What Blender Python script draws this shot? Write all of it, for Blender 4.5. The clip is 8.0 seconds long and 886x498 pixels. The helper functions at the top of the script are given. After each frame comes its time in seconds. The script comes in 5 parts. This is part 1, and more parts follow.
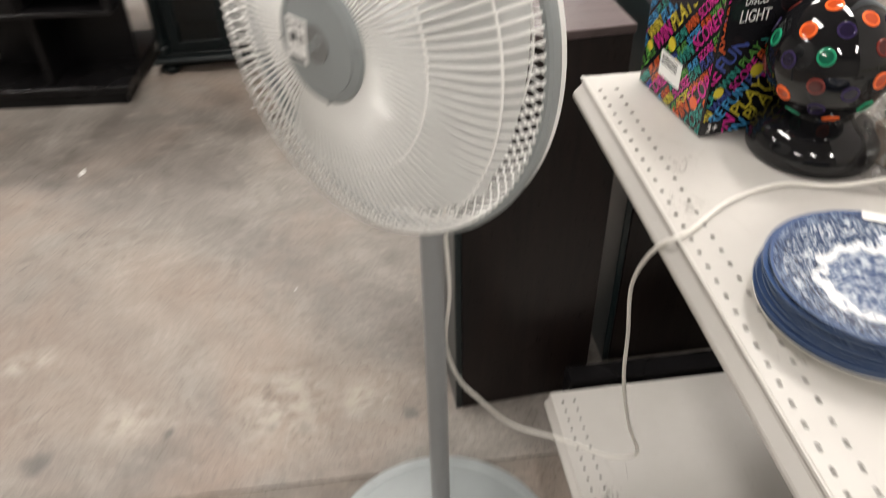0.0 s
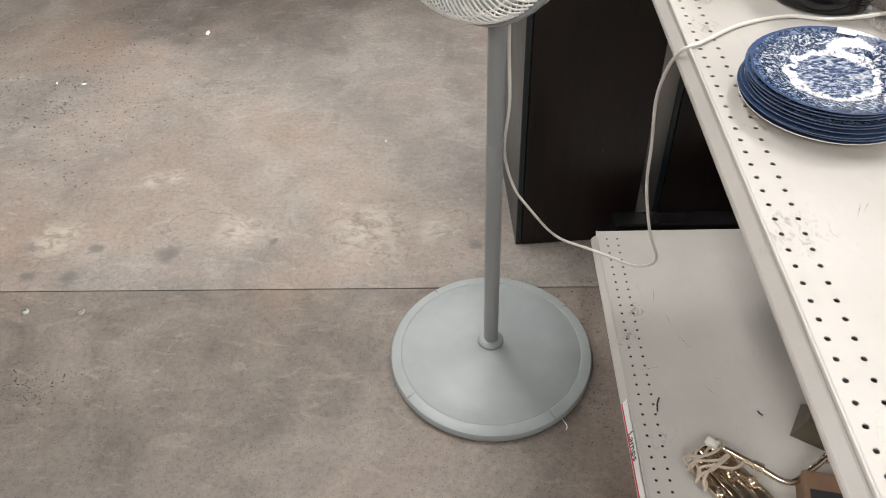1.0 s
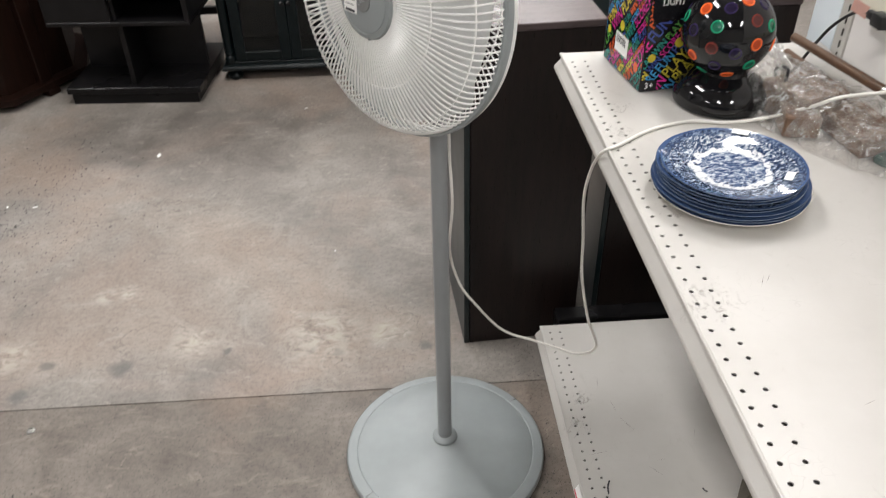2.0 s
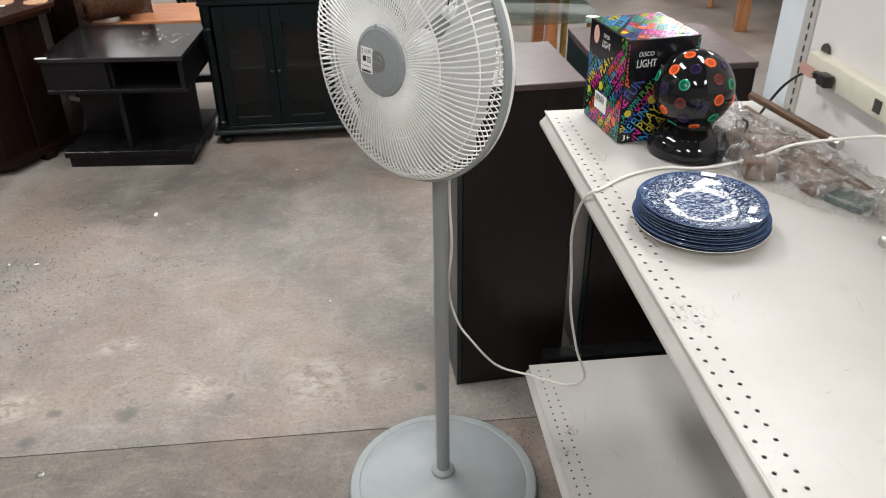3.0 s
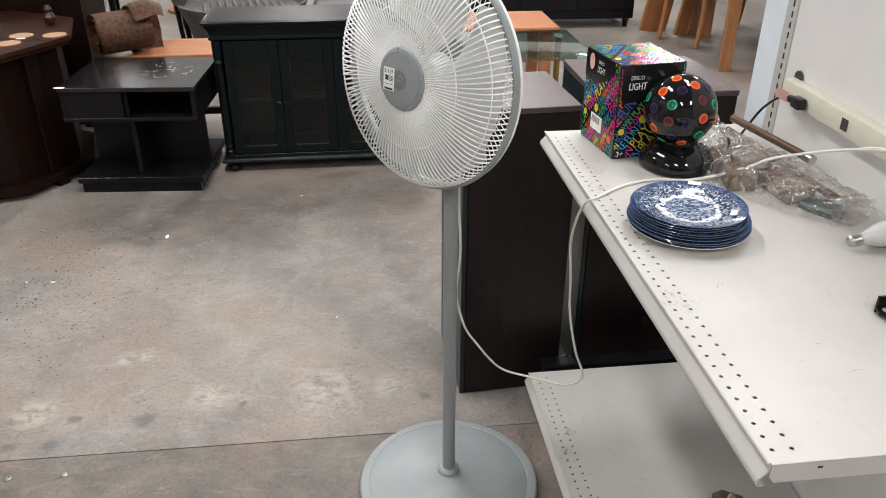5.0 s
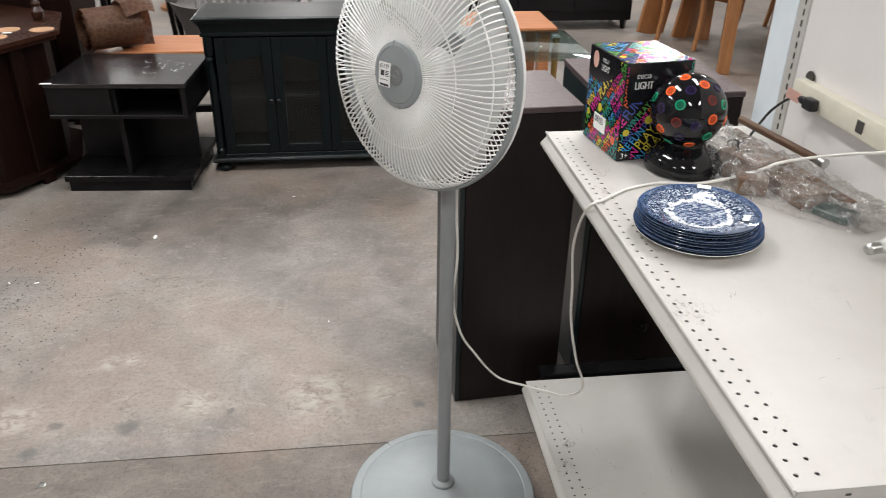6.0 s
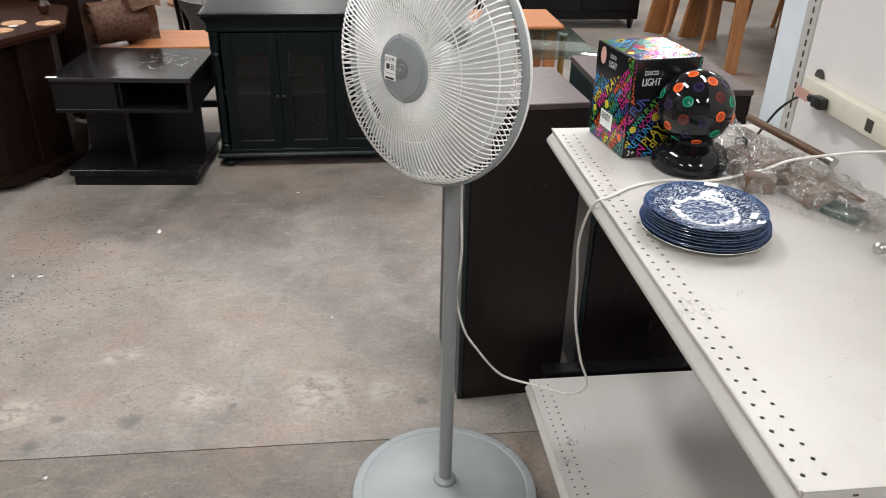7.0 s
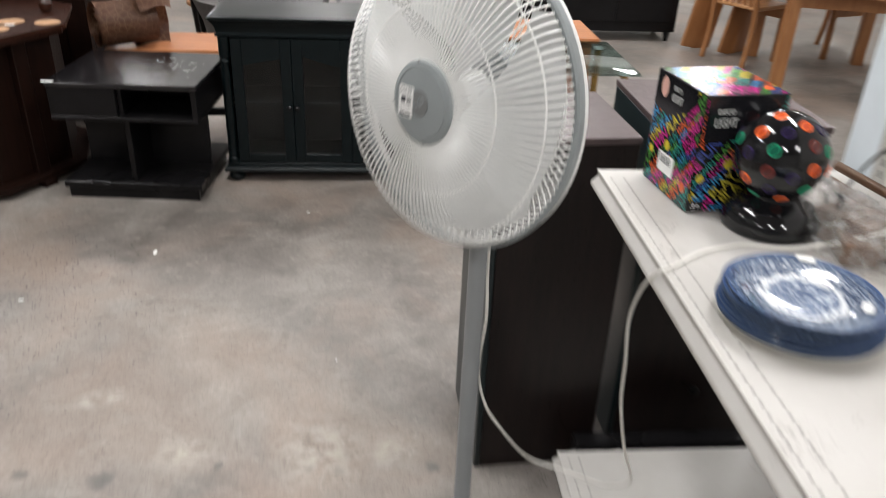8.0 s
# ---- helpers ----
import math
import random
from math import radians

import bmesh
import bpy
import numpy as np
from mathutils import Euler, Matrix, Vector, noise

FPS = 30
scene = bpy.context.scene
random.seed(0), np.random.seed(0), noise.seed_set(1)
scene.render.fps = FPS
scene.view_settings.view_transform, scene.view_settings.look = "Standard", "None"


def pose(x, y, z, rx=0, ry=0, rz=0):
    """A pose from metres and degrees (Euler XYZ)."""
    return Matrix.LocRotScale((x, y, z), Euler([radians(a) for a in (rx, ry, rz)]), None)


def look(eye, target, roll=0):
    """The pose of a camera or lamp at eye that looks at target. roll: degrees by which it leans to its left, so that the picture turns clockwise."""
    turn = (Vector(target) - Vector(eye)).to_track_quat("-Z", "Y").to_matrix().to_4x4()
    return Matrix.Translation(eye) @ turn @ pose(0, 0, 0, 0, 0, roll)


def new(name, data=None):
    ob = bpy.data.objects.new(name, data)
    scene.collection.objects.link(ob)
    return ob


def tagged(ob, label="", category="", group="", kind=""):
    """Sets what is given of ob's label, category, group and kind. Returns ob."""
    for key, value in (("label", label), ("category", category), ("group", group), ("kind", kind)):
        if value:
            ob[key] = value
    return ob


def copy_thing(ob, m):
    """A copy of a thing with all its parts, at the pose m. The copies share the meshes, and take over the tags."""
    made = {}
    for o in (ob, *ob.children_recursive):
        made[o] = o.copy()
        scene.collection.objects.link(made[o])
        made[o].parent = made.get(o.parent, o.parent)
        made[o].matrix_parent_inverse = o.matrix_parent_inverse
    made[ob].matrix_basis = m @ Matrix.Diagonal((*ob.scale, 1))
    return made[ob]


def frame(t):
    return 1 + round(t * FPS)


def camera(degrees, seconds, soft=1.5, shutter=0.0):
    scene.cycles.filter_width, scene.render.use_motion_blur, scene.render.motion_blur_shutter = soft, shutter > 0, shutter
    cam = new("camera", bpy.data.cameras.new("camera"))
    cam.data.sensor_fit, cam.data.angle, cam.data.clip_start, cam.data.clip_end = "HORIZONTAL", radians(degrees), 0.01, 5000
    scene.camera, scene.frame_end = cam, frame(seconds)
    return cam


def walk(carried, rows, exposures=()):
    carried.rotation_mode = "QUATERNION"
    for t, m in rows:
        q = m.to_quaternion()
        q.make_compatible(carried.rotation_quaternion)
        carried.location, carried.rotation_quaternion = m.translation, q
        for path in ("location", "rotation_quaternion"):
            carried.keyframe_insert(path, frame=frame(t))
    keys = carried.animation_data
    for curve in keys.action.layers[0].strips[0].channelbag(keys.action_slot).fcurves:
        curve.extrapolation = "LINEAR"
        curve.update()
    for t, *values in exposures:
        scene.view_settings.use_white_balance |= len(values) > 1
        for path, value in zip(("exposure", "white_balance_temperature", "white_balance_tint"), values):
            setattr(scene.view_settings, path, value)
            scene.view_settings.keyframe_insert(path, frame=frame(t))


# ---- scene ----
cam = camera(59.2, 8.0, soft=0.95, shutter=0.6)
PATH = [
    (0, (-0.366, -1.120, 1.538), (-0.185, 0.415, 0.269), -1.5),
    (0.5, (-0.357, -1.399, 1.578), (-0.373, 0.072, 0.223), -1.3),
    (1, (-0.347, -1.486, 1.57), (-0.399, -0.064, 0.165), -2.4),
    (1.5, (-0.336, -1.529, 1.588), (-0.328, -0.003, 0.295), -2.3),
    (2, (-0.356, -1.583, 1.605), (-0.26, 0.026, 0.42), -1.2),
    (2.2, (-0.353, -1.589, 1.599), (-0.242, 0.042, 0.446), -1.4),
    (3.3, (-0.457, -1.809, 1.656), (-0.248, -0.097, 0.643), -0.5),
    (3.5, (-0.467, -1.846, 1.659), (-0.236, -0.126, 0.664), -0.7),
    (4, (-0.489, -1.86, 1.667), (-0.24, -0.124, 0.705), -0.5),
    (4.5, (-0.491, -1.896, 1.664), (-0.283, -0.152, 0.708), -0.1),
    (4.7, (-0.492, -1.904, 1.661), (-0.292, -0.159, 0.704), 0.0),
    (5.8, (-0.495, -1.833, 1.616), (-0.251, -0.09, 0.666), 1.0),
    (6, (-0.492, -1.824, 1.617), (-0.267, -0.079, 0.665), 0.9),
    (6.5, (-0.498, -1.833, 1.607), (-0.31, -0.084, 0.654), 1.0),
    (7, (-0.491, -1.818, 1.606), (-0.277, -0.074, 0.652), 1.3),
    (7.5, (-0.503, -1.77, 1.591), (-0.248, -0.031, 0.636), 2.7),
    (7.9, (-0.495, -1.597, 1.564), (-0.292, 0.15, 0.612), 3.6),
    (8, (-0.463, -1.498, 1.564), (-0.296, 0.255, 0.617), 2.5),
]
walk(cam, [(t, look(eye, target, roll)) for t, eye, target, roll in PATH], [(0, 0, 6850, 11), (0.6, 0, 6720, 11), (1.5, 0, 6520, 10), (2.2, 0, 6430, 10), (3.5, 0, 6350, 10), (8, 0, 6350, 10)])

# ---- light: fluorescent fittings in a shop ceiling ----
scene.view_settings.exposure = 0.0
world = bpy.data.worlds.new("world")
world.use_nodes = True
world.node_tree.nodes["Background"].inputs["Color"].default_value = (0.75, 0.85, 1.0, 1)
world.node_tree.nodes["Background"].inputs["Strength"].default_value = 0.05
scene.world = world
CEIL = 3.4
LAMP_POWER = 45.5
LAMP_COLOUR = (1.0, 0.978, 0.955)
LAMPS = [(x, y) for x in (-3.4, -1.05, 0.85, 3.6) for y in (-3.4, 0.5, 4.4, 7.9)]


# ---- material helpers ----
class Mat:
    """A small wrapper round a node material with one Principled shader."""

    def __init__(self, name, base=(0.5, 0.5, 0.5), rough=0.5, metal=0.0, spec=0.5):
        self.m = bpy.data.materials.new(name)
        self.m.use_nodes = True
        self.t = self.m.node_tree
        self.b = self.t.nodes["Principled BSDF"]
        self.b.inputs["Base Color"].default_value = (*base, 1)
        self.b.inputs["Roughness"].default_value = rough
        self.b.inputs["Metallic"].default_value = metal
        self.b.inputs["Specular IOR Level"].default_value = spec
        self.coord = None

    def node(self, kind, **kw):
        n = self.t.nodes.new(kind)
        for k, v in kw.items():
            n.inputs[k].default_value = v
        return n

    def link(self, a, b):
        self.t.links.new(a, b)

    def pos(self, scale=(1, 1, 1), rot=(0, 0, 0)):
        if self.coord is None:
            self.coord = self.t.nodes.new("ShaderNodeTexCoord")
        mp = self.node("ShaderNodeMapping", Scale=scale, Rotation=rot)
        self.link(self.coord.outputs["Object"], mp.inputs["Vector"])
        return mp.outputs["Vector"]

    def noise(self, scale, detail=4.0, rough=0.55, stretch=(1, 1, 1), distort=0.0):
        n = self.node("ShaderNodeTexNoise", Scale=scale, Detail=detail, Roughness=rough, Distortion=distort)
        self.link(self.pos(stretch), n.inputs["Vector"])
        return n.outputs["Fac"]

    def ramp(self, fac, stops, interp="LINEAR"):
        r = self.t.nodes.new("ShaderNodeValToRGB")
        r.color_ramp.interpolation = interp
        e = r.color_ramp.elements
        while len(e) < len(stops):
            e.new(0.5)
        for i, (p, c) in enumerate(stops):
            e[i].position = p
            e[i].color = (*c, 1) if isinstance(c, tuple) else (c, c, c, 1)
        self.link(fac, r.inputs["Fac"])
        return r.outputs["Color"]

    def mix(self, fac, a, b, mode="MIX"):
        m = self.t.nodes.new("ShaderNodeMix")
        m.data_type, m.blend_type = "RGBA", mode
        for sock, v in ((m.inputs["Factor"], fac), (m.inputs["A"], a), (m.inputs["B"], b)):
            if isinstance(v, (int, float)):
                sock.default_value = v
            elif isinstance(v, tuple):
                sock.default_value = (*v, 1)
            else:
                self.link(v, sock)
        return m.outputs["Result"]

    def math(self, op, a, b=0.0, c=0.0):
        m = self.t.nodes.new("ShaderNodeMath")
        m.operation = op
        for i, v in enumerate((a, b, c)):
            if isinstance(v, (int, float)):
                m.inputs[i].default_value = v
            else:
                self.link(v, m.inputs[i])
        return m.outputs[0]

    def base(self, sock):
        self.link(sock, self.b.inputs["Base Color"])
        return self

    def rough(self, sock):
        self.link(sock, self.b.inputs["Roughness"])
        return self

    def bump(self, sock, strength=0.2, dist=0.002):
        n = self.node("ShaderNodeBump", Strength=strength, Distance=dist)
        self.link(sock, n.inputs["Height"])
        self.link(n.outputs["Normal"], self.b.inputs["Normal"])
        return self


def plain(name, base, rough=0.5, metal=0.0, var=0.12, scale=30.0, bump=0.05, spec=0.5):
    """A surface of one colour with mild variation at two scales."""
    m = Mat(name, base, rough, metal, spec)
    a = m.noise(scale, 5)
    b = m.noise(scale * 0.12, 3)
    f = m.math("ADD", m.math("MULTIPLY", a, 0.5), m.math("MULTIPLY", b, 0.5))
    lo = tuple(max(0, c * (1 - var)) for c in base)
    hi = tuple(min(1, c * (1 + var)) for c in base)
    m.base(m.ramp(f, [(0.35, lo), (0.65, hi)]))
    m.rough(m.ramp(b, [(0.3, max(0.02, rough - 0.06)), (0.7, min(1, rough + 0.06))]))
    if bump:
        m.bump(a, bump, 0.001)
    return m.m


def wood(name, dark, light, rough=0.4, stretch=(14, 1.2, 14), scale=3.0, spec=0.5):
    m = Mat(name, light, rough, spec=spec)
    g = m.noise(scale, 8, 0.65, stretch, 0.6)
    f = m.noise(scale * 9, 4, 0.5, stretch)
    s = m.math("ADD", m.math("MULTIPLY", g, 0.75), m.math("MULTIPLY", f, 0.25))
    m.base(m.ramp(s, [(0.32, dark), (0.68, light)]))
    m.rough(m.ramp(f, [(0.3, rough - 0.07), (0.7, rough + 0.1)]))
    m.bump(s, 0.08, 0.001)
    return m.m


def concrete(name, tone):
    m = Mat(name, (0.4, 0.37, 0.33), 0.55)
    big = m.noise(0.9, 5, 0.6)
    mid = m.noise(4.2, 9, 0.68, distort=0.7)
    fine = m.noise(70, 6, 0.75)
    speck = m.noise(230, 2, 0.5)
    f = m.math("ADD", m.math("MULTIPLY", big, 0.5), m.math("MULTIPLY", mid, 0.5))
    col = m.ramp(f, [(0.36, (0.105, 0.091, 0.080)), (0.45, (0.180, 0.160, 0.142)), (0.53, (0.240, 0.217, 0.196)), (0.60, (0.305, 0.277, 0.25)), (0.68, (0.39, 0.355, 0.32))])
    warm = m.ramp(m.noise(1.3, 5, 0.6, distort=0.4), [(0.47, 0.0), (0.64, 0.5)])
    col = m.mix(warm, col, (0.33, 0.243, 0.193))
    # trowel sweeps and rubbed pale scabs
    sweep = m.noise(7.0, 6, 0.7, (1, 2.6, 1), 1.4)
    col = m.mix(m.ramp(sweep, [(0.56, 0.0), (0.70, 0.45)]), col, (0.40, 0.365, 0.325))
    col = m.mix(m.ramp(sweep, [(0.28, 0.55), (0.40, 0.0)]), col, (0.12, 0.108, 0.097))
    scab = m.math("MULTIPLY", m.ramp(m.noise(24, 7, 0.75, distort=1.0), [(0.58, 0.0), (0.66, 0.55)]), m.ramp(m.noise(2.1, 3), [(0.45, 0.0), (0.6, 1.0)]))
    col = m.mix(scab, col, (0.44, 0.40, 0.35))
    col = m.mix(1.0, col, m.ramp(fine, [(0.28, 0.66), (0.5, 1.0), (0.72, 1.14)]), "MULTIPLY")
    col = m.mix(1.0, col, m.ramp(speck, [(0.29, 0.42), (0.39, 1.0)]), "MULTIPLY")
    # hairline cracks
    crack = m.t.nodes.new("ShaderNodeTexVoronoi")
    crack.feature = "DISTANCE_TO_EDGE"
    crack.inputs["Scale"].default_value = 1.1
    cw = m.node("ShaderNodeTexNoise", Scale=2.5, Detail=6.0)
    m.link(m.pos(), cw.inputs["Vector"])
    m.link(cw.outputs["Color"], crack.inputs["Vector"])
    hair = m.math("MULTIPLY", m.ramp(crack.outputs["Distance"], [(0.0, 1.0), (0.0022, 0.0)]), m.ramp(m.noise(1.7, 2), [(0.5, 0.0), (0.6, 0.5)]))
    col = m.mix(hair, col, (0.07, 0.06, 0.055))
    # old oil spots in a line, and pale rubbed smears
    geo = m.t.nodes.new("ShaderNodeNewGeometry")
    wob = m.node("ShaderNodeTexNoise", Scale=22.0, Detail=3.0)
    m.link(geo.outputs["Position"], wob.inputs["Vector"])
    add = m.t.nodes.new("ShaderNodeVectorMath")
    add.operation = "MULTIPLY_ADD"
    m.link(wob.outputs["Color"], add.inputs[0])
    add.inputs[1].default_value = (0.05, 0.05, 0)
    m.link(geo.outputs["Position"], add.inputs[2])
    total = None
    for x, y, r in ((-0.31, 0.116, 0.026), (-0.567, 0.115, 0.021), (-0.65, 0.128, 0.023), (-1.2, 0.10, 0.045), (-1.42, 0.13, 0.03), (-1.58, 0.02, 0.03), (-1.46, 0.01, 0.028), (-0.9, 0.15, 0.015), (-1.62, 0.14, 0.025)):
        d = m.t.nodes.new("ShaderNodeVectorMath")
        d.operation = "DISTANCE"
        m.link(add.outputs[0], d.inputs[0])
        d.inputs[1].default_value = (x + 0.025, y + 0.025, 0)
        v = m.math("SUBTRACT", 1.0, m.math("DIVIDE", d.outputs["Value"], r * 1.0))
        total = v if total is None else m.math("MAXIMUM", total, v)
    col = m.mix(m.math("MULTIPLY", m.ramp(total, [(0.0, 0.0), (0.6, 1.0)]), 0.62), col, (0.085, 0.083, 0.083))
    total = None
    for x, y, r in ((-1.335, 0.437, 0.055), (-1.265, 0.446, 0.05), (-0.62, 0.2, 0.16), (-1.0, 0.19, 0.1), (-0.42, 0.19, 0.09), (-1.55, 0.17, 0.11)):
        d = m.t.nodes.new("ShaderNodeVectorMath")
        d.operation = "DISTANCE"
        m.link(add.outputs[0], d.inputs[0])
        d.inputs[1].default_value = (x + 0.025, y + 0.025, 0)
        v = m.math("SUBTRACT", 1.0, m.math("DIVIDE", d.outputs["Value"], r))
        total = v if total is None else m.math("MAXIMUM", total, v)
    smear = m.math("MULTIPLY", m.ramp(total, [(0.0, 0.0), (0.7, 1.0)]), m.ramp(m.noise(19, 6, 0.7, (1, 1.6, 1), 0.8), [(0.42, 0.0), (0.56, 0.7)]))
    col = m.mix(smear, col, (0.46, 0.42, 0.365))
    m.base(m.mix(1.0, col, tone, "MULTIPLY"))
    m.rough(m.ramp(mid, [(0.3, 0.38), (0.7, 0.62)]))
    m.bump(m.math("ADD", fine, m.math("MULTIPLY", speck, 0.6)), 0.16, 0.0012)
    return m.m


def shelf_paint():
    """White enamel on steel with scuffs, scratches and grey rub marks."""
    m = Mat("scuffed_white_enamel", (0.8, 0.78, 0.73), 0.36)
    big = m.noise(3.0, 5, 0.6)
    scuff = m.noise(28, 7, 0.75, (1, 0.45, 1), 1.2)
    col = m.ramp(big, [(0.35, (0.45, 0.432, 0.402)), (0.65, (0.52, 0.502, 0.475))])
    col = m.mix(m.ramp(scuff, [(0.60, 0.0), (0.72, 0.6)]), col, (0.42, 0.40, 0.37))
    line = m.t.nodes.new("ShaderNodeTexVoronoi")
    line.feature = "DISTANCE_TO_EDGE"
    line.inputs["Scale"].default_value = 7.0
    dist = m.node("ShaderNodeTexNoise", Scale=9.0, Detail=3.0)
    m.link(m.pos(), dist.inputs["Vector"])
    m.link(dist.outputs["Color"], line.inputs["Vector"])
    hair = m.math("MULTIPLY", m.ramp(line.outputs["Distance"], [(0.0, 1.0), (0.012, 0.0)]), m.ramp(m.noise(6, 3), [(0.57, 0.0), (0.67, 0.3)]))
    col = m.mix(hair, col, (0.3, 0.28, 0.26))
    # two places where goods were dragged over the edge
    total = None
    for x, y, r in ((0.036, -0.835, 0.050), (0.03, -0.36, 0.04), (0.05, -0.62, 0.03), (0.06, -0.27, 0.035)):
        d = m.t.nodes.new("ShaderNodeVectorMath")
        d.operation = "DISTANCE"
        m.link(m.pos((1, 1, 0)), d.inputs[0])
        d.inputs[1].default_value = (x, y, 0)
        v = m.math("SUBTRACT", 1.0, m.math("DIVIDE", d.outputs["Value"], r))
        total = v if total is None else m.math("MAXIMUM", total, v)
    rub = m.math("MULTIPLY", m.ramp(total, [(0.0, 0.0), (0.5, 1.0)]), m.ramp(m.noise(75, 6, 0.75, (1, 0.6, 1), 1.0), [(0.52, 0.0), (0.64, 0.7)]))
    col = m.mix(rub, col, (0.20, 0.18, 0.16))
    m.base(col)
    m.rough(m.ramp(scuff, [(0.3, 0.3), (0.7, 0.5)]))
    m.bump(scuff, 0.03, 0.0006)
    return m.m


def plate_glaze():
    """Blue transfer print: leafy rim, white ring, blue scene in the well."""
    m = Mat("blue_transfer_glaze", (0.8, 0.82, 0.85), 0.1)
    m.b.inputs["Coat Weight"].default_value = 0.4
    sep = m.t.nodes.new("ShaderNodeSeparateXYZ")
    m.link(m.pos(), sep.inputs["Vector"])
    r = m.math("SQRT", m.math("ADD", m.math("POWER", sep.outputs["X"], 2.0), m.math("POWER", sep.outputs["Y"], 2.0)))
    wob = m.math("MULTIPLY", m.math("SUBTRACT", m.noise(48, 4), 0.5), 0.045)
    rr = m.math("ADD", r, wob)
    vine = m.noise(82, 6, 0.7, distort=2.6)
    leaf = m.ramp(vine, [(0.42, (0.010, 0.022, 0.065)), (0.51, (0.04, 0.075, 0.15)), (0.55, (0.34, 0.40, 0.48)), (0.62, (0.70, 0.72, 0.75))])
    rim = m.ramp(m.noise(140, 5, 0.65, distort=1.6), [(0.38, (0.010, 0.02, 0.062)), (0.50, (0.04, 0.07, 0.145)), (0.60, (0.22, 0.28, 0.38))])
    view = m.ramp(m.noise(75, 6, 0.7, (1, 2.2, 1), 1.2), [(0.40, (0.016, 0.035, 0.10)), (0.5, (0.09, 0.135, 0.24)), (0.58, (0.55, 0.60, 0.66))])
    inner = m.math("LESS_THAN", rr, 0.050)
    white = m.math("MULTIPLY", m.math("GREATER_THAN", rr, 0.050), m.math("LESS_THAN", rr, 0.063))
    outer = m.math("GREATER_THAN", r, 0.094)
    col = m.mix(inner, leaf, view)
    ringc = m.ramp(m.noise(85, 5, 0.7, distort=1.5), [(0.36, (0.03, 0.06, 0.15)), (0.46, (0.74, 0.76, 0.78))])
    col = m.mix(white, col, ringc)
    col = m.mix(outer, col, rim)
    edge = m.math("GREATER_THAN", r, 0.1045)
    col = m.mix(edge, col, (0.05, 0.09, 0.20))
    m.base(col)
    return m.m


def plate_body():
    m = Mat("blue_glaze", (0.07, 0.14, 0.33), 0.12)
    n = m.noise(70, 4)
    m.base(m.ramp(n, [(0.35, (0.065, 0.093, 0.145)), (0.65, (0.135, 0.17, 0.23))]))
    return m.m


def clear(name, tint=(1, 1, 1), gloss=0.12, rough=0.05, wrinkle=0.0):
    """Thin clear film or pane: see-through with gloss by Fresnel."""
    m = Mat(name)
    t = m.t
    tr = t.nodes.new("ShaderNodeBsdfTransparent")
    tr.inputs["Color"].default_value = (*tint, 1)
    gl = t.nodes.new("ShaderNodeBsdfGlossy")
    gl.inputs["Roughness"].default_value = rough
    fr = t.nodes.new("ShaderNodeLayerWeight")
    fr.inputs["Blend"].default_value = 0.5
    mx = t.nodes.new("ShaderNodeMixShader")
    m.link(m.math("MULTIPLY_ADD", m.math("POWER", fr.outputs["Facing"], 3.0), 0.6, gloss), mx.inputs[0])
    m.link(tr.outputs[0], mx.inputs[1])
    m.link(gl.outputs[0], mx.inputs[2])
    m.link(mx.outputs[0], t.nodes["Material Output"].inputs["Surface"])
    if wrinkle:
        n = m.node("ShaderNodeBump", Strength=wrinkle, Distance=0.01)
        m.link(m.noise(40, 4, 0.6, distort=1.0), n.inputs["Height"])
        m.link(n.outputs["Normal"], gl.inputs["Normal"])
        m.link(n.outputs["Normal"], fr.inputs["Normal"])
    return m.m


def glow(name, colour, strength):
    m = bpy.data.materials.new(name)
    m.use_nodes = True
    b = m.node_tree.nodes["Principled BSDF"]
    b.inputs["Emission Color"].default_value = (*colour, 1)
    b.inputs["Emission Strength"].default_value = strength
    return m


M_FLOOR = concrete("worn_concrete", (0.945, 0.945, 0.945))
# the slab on the near side of the joint has a darker, browner tone
M_FLOOR2 = concrete("brown_worn_concrete", (0.71, 0.68, 0.645))
M_SHELF = shelf_paint()
M_PANEL = plain("white_painted_panel", (0.72, 0.695, 0.675), 0.5, var=0.04, scale=8)
# the blue tint is light reflected onto the end post, put into its colour
M_POST = plain("white_post_blue_cast", (0.70, 0.76, 0.80), 0.4, var=0.05, scale=10)
M_HOLE = plain("dark_hole", (0.05, 0.045, 0.04), 0.8)
M_WALL = plain("painted_block_wall", (0.30, 0.29, 0.27), 0.8, var=0.08, scale=6)
M_CEIL = plain("grey_ceiling", (0.42, 0.42, 0.41), 0.9, var=0.05, scale=6)
M_TUBE = glow("lamp_diffuser", LAMP_COLOUR, 9.0)
# grey of the paint scratches, and of the shade seen through the shelf's holes
M_UNDER = plain("grey_primer_hole_shade", (0.16, 0.15, 0.14), 0.7)
M_NORTH = plain("off_white_wall", (0.48, 0.475, 0.46), 0.7, var=0.06, scale=5)
M_BLACKTOP = plain("gloss_black_top", (0.010, 0.009, 0.010), 0.17, var=0.3, scale=14)
M_STEEL = plain("white_lamp_housing", (0.75, 0.75, 0.73), 0.4)
M_FANGREY = plain("grey_green_plastic", (0.275, 0.30, 0.303), 0.42, var=0.05, scale=25)
M_FANPOLE = plain("grey_pole_enamel", (0.25, 0.262, 0.268), 0.35, var=0.05, scale=25)
M_FANDARK = plain("darker_grey_plastic", (0.24, 0.25, 0.25), 0.45, var=0.05)
M_LOGO = plain("logo_grey", (0.19, 0.195, 0.195), 0.4, var=0.05)
M_WIRE = plain("white_coated_wire", (0.86, 0.86, 0.84), 0.32, var=0.04, scale=50)
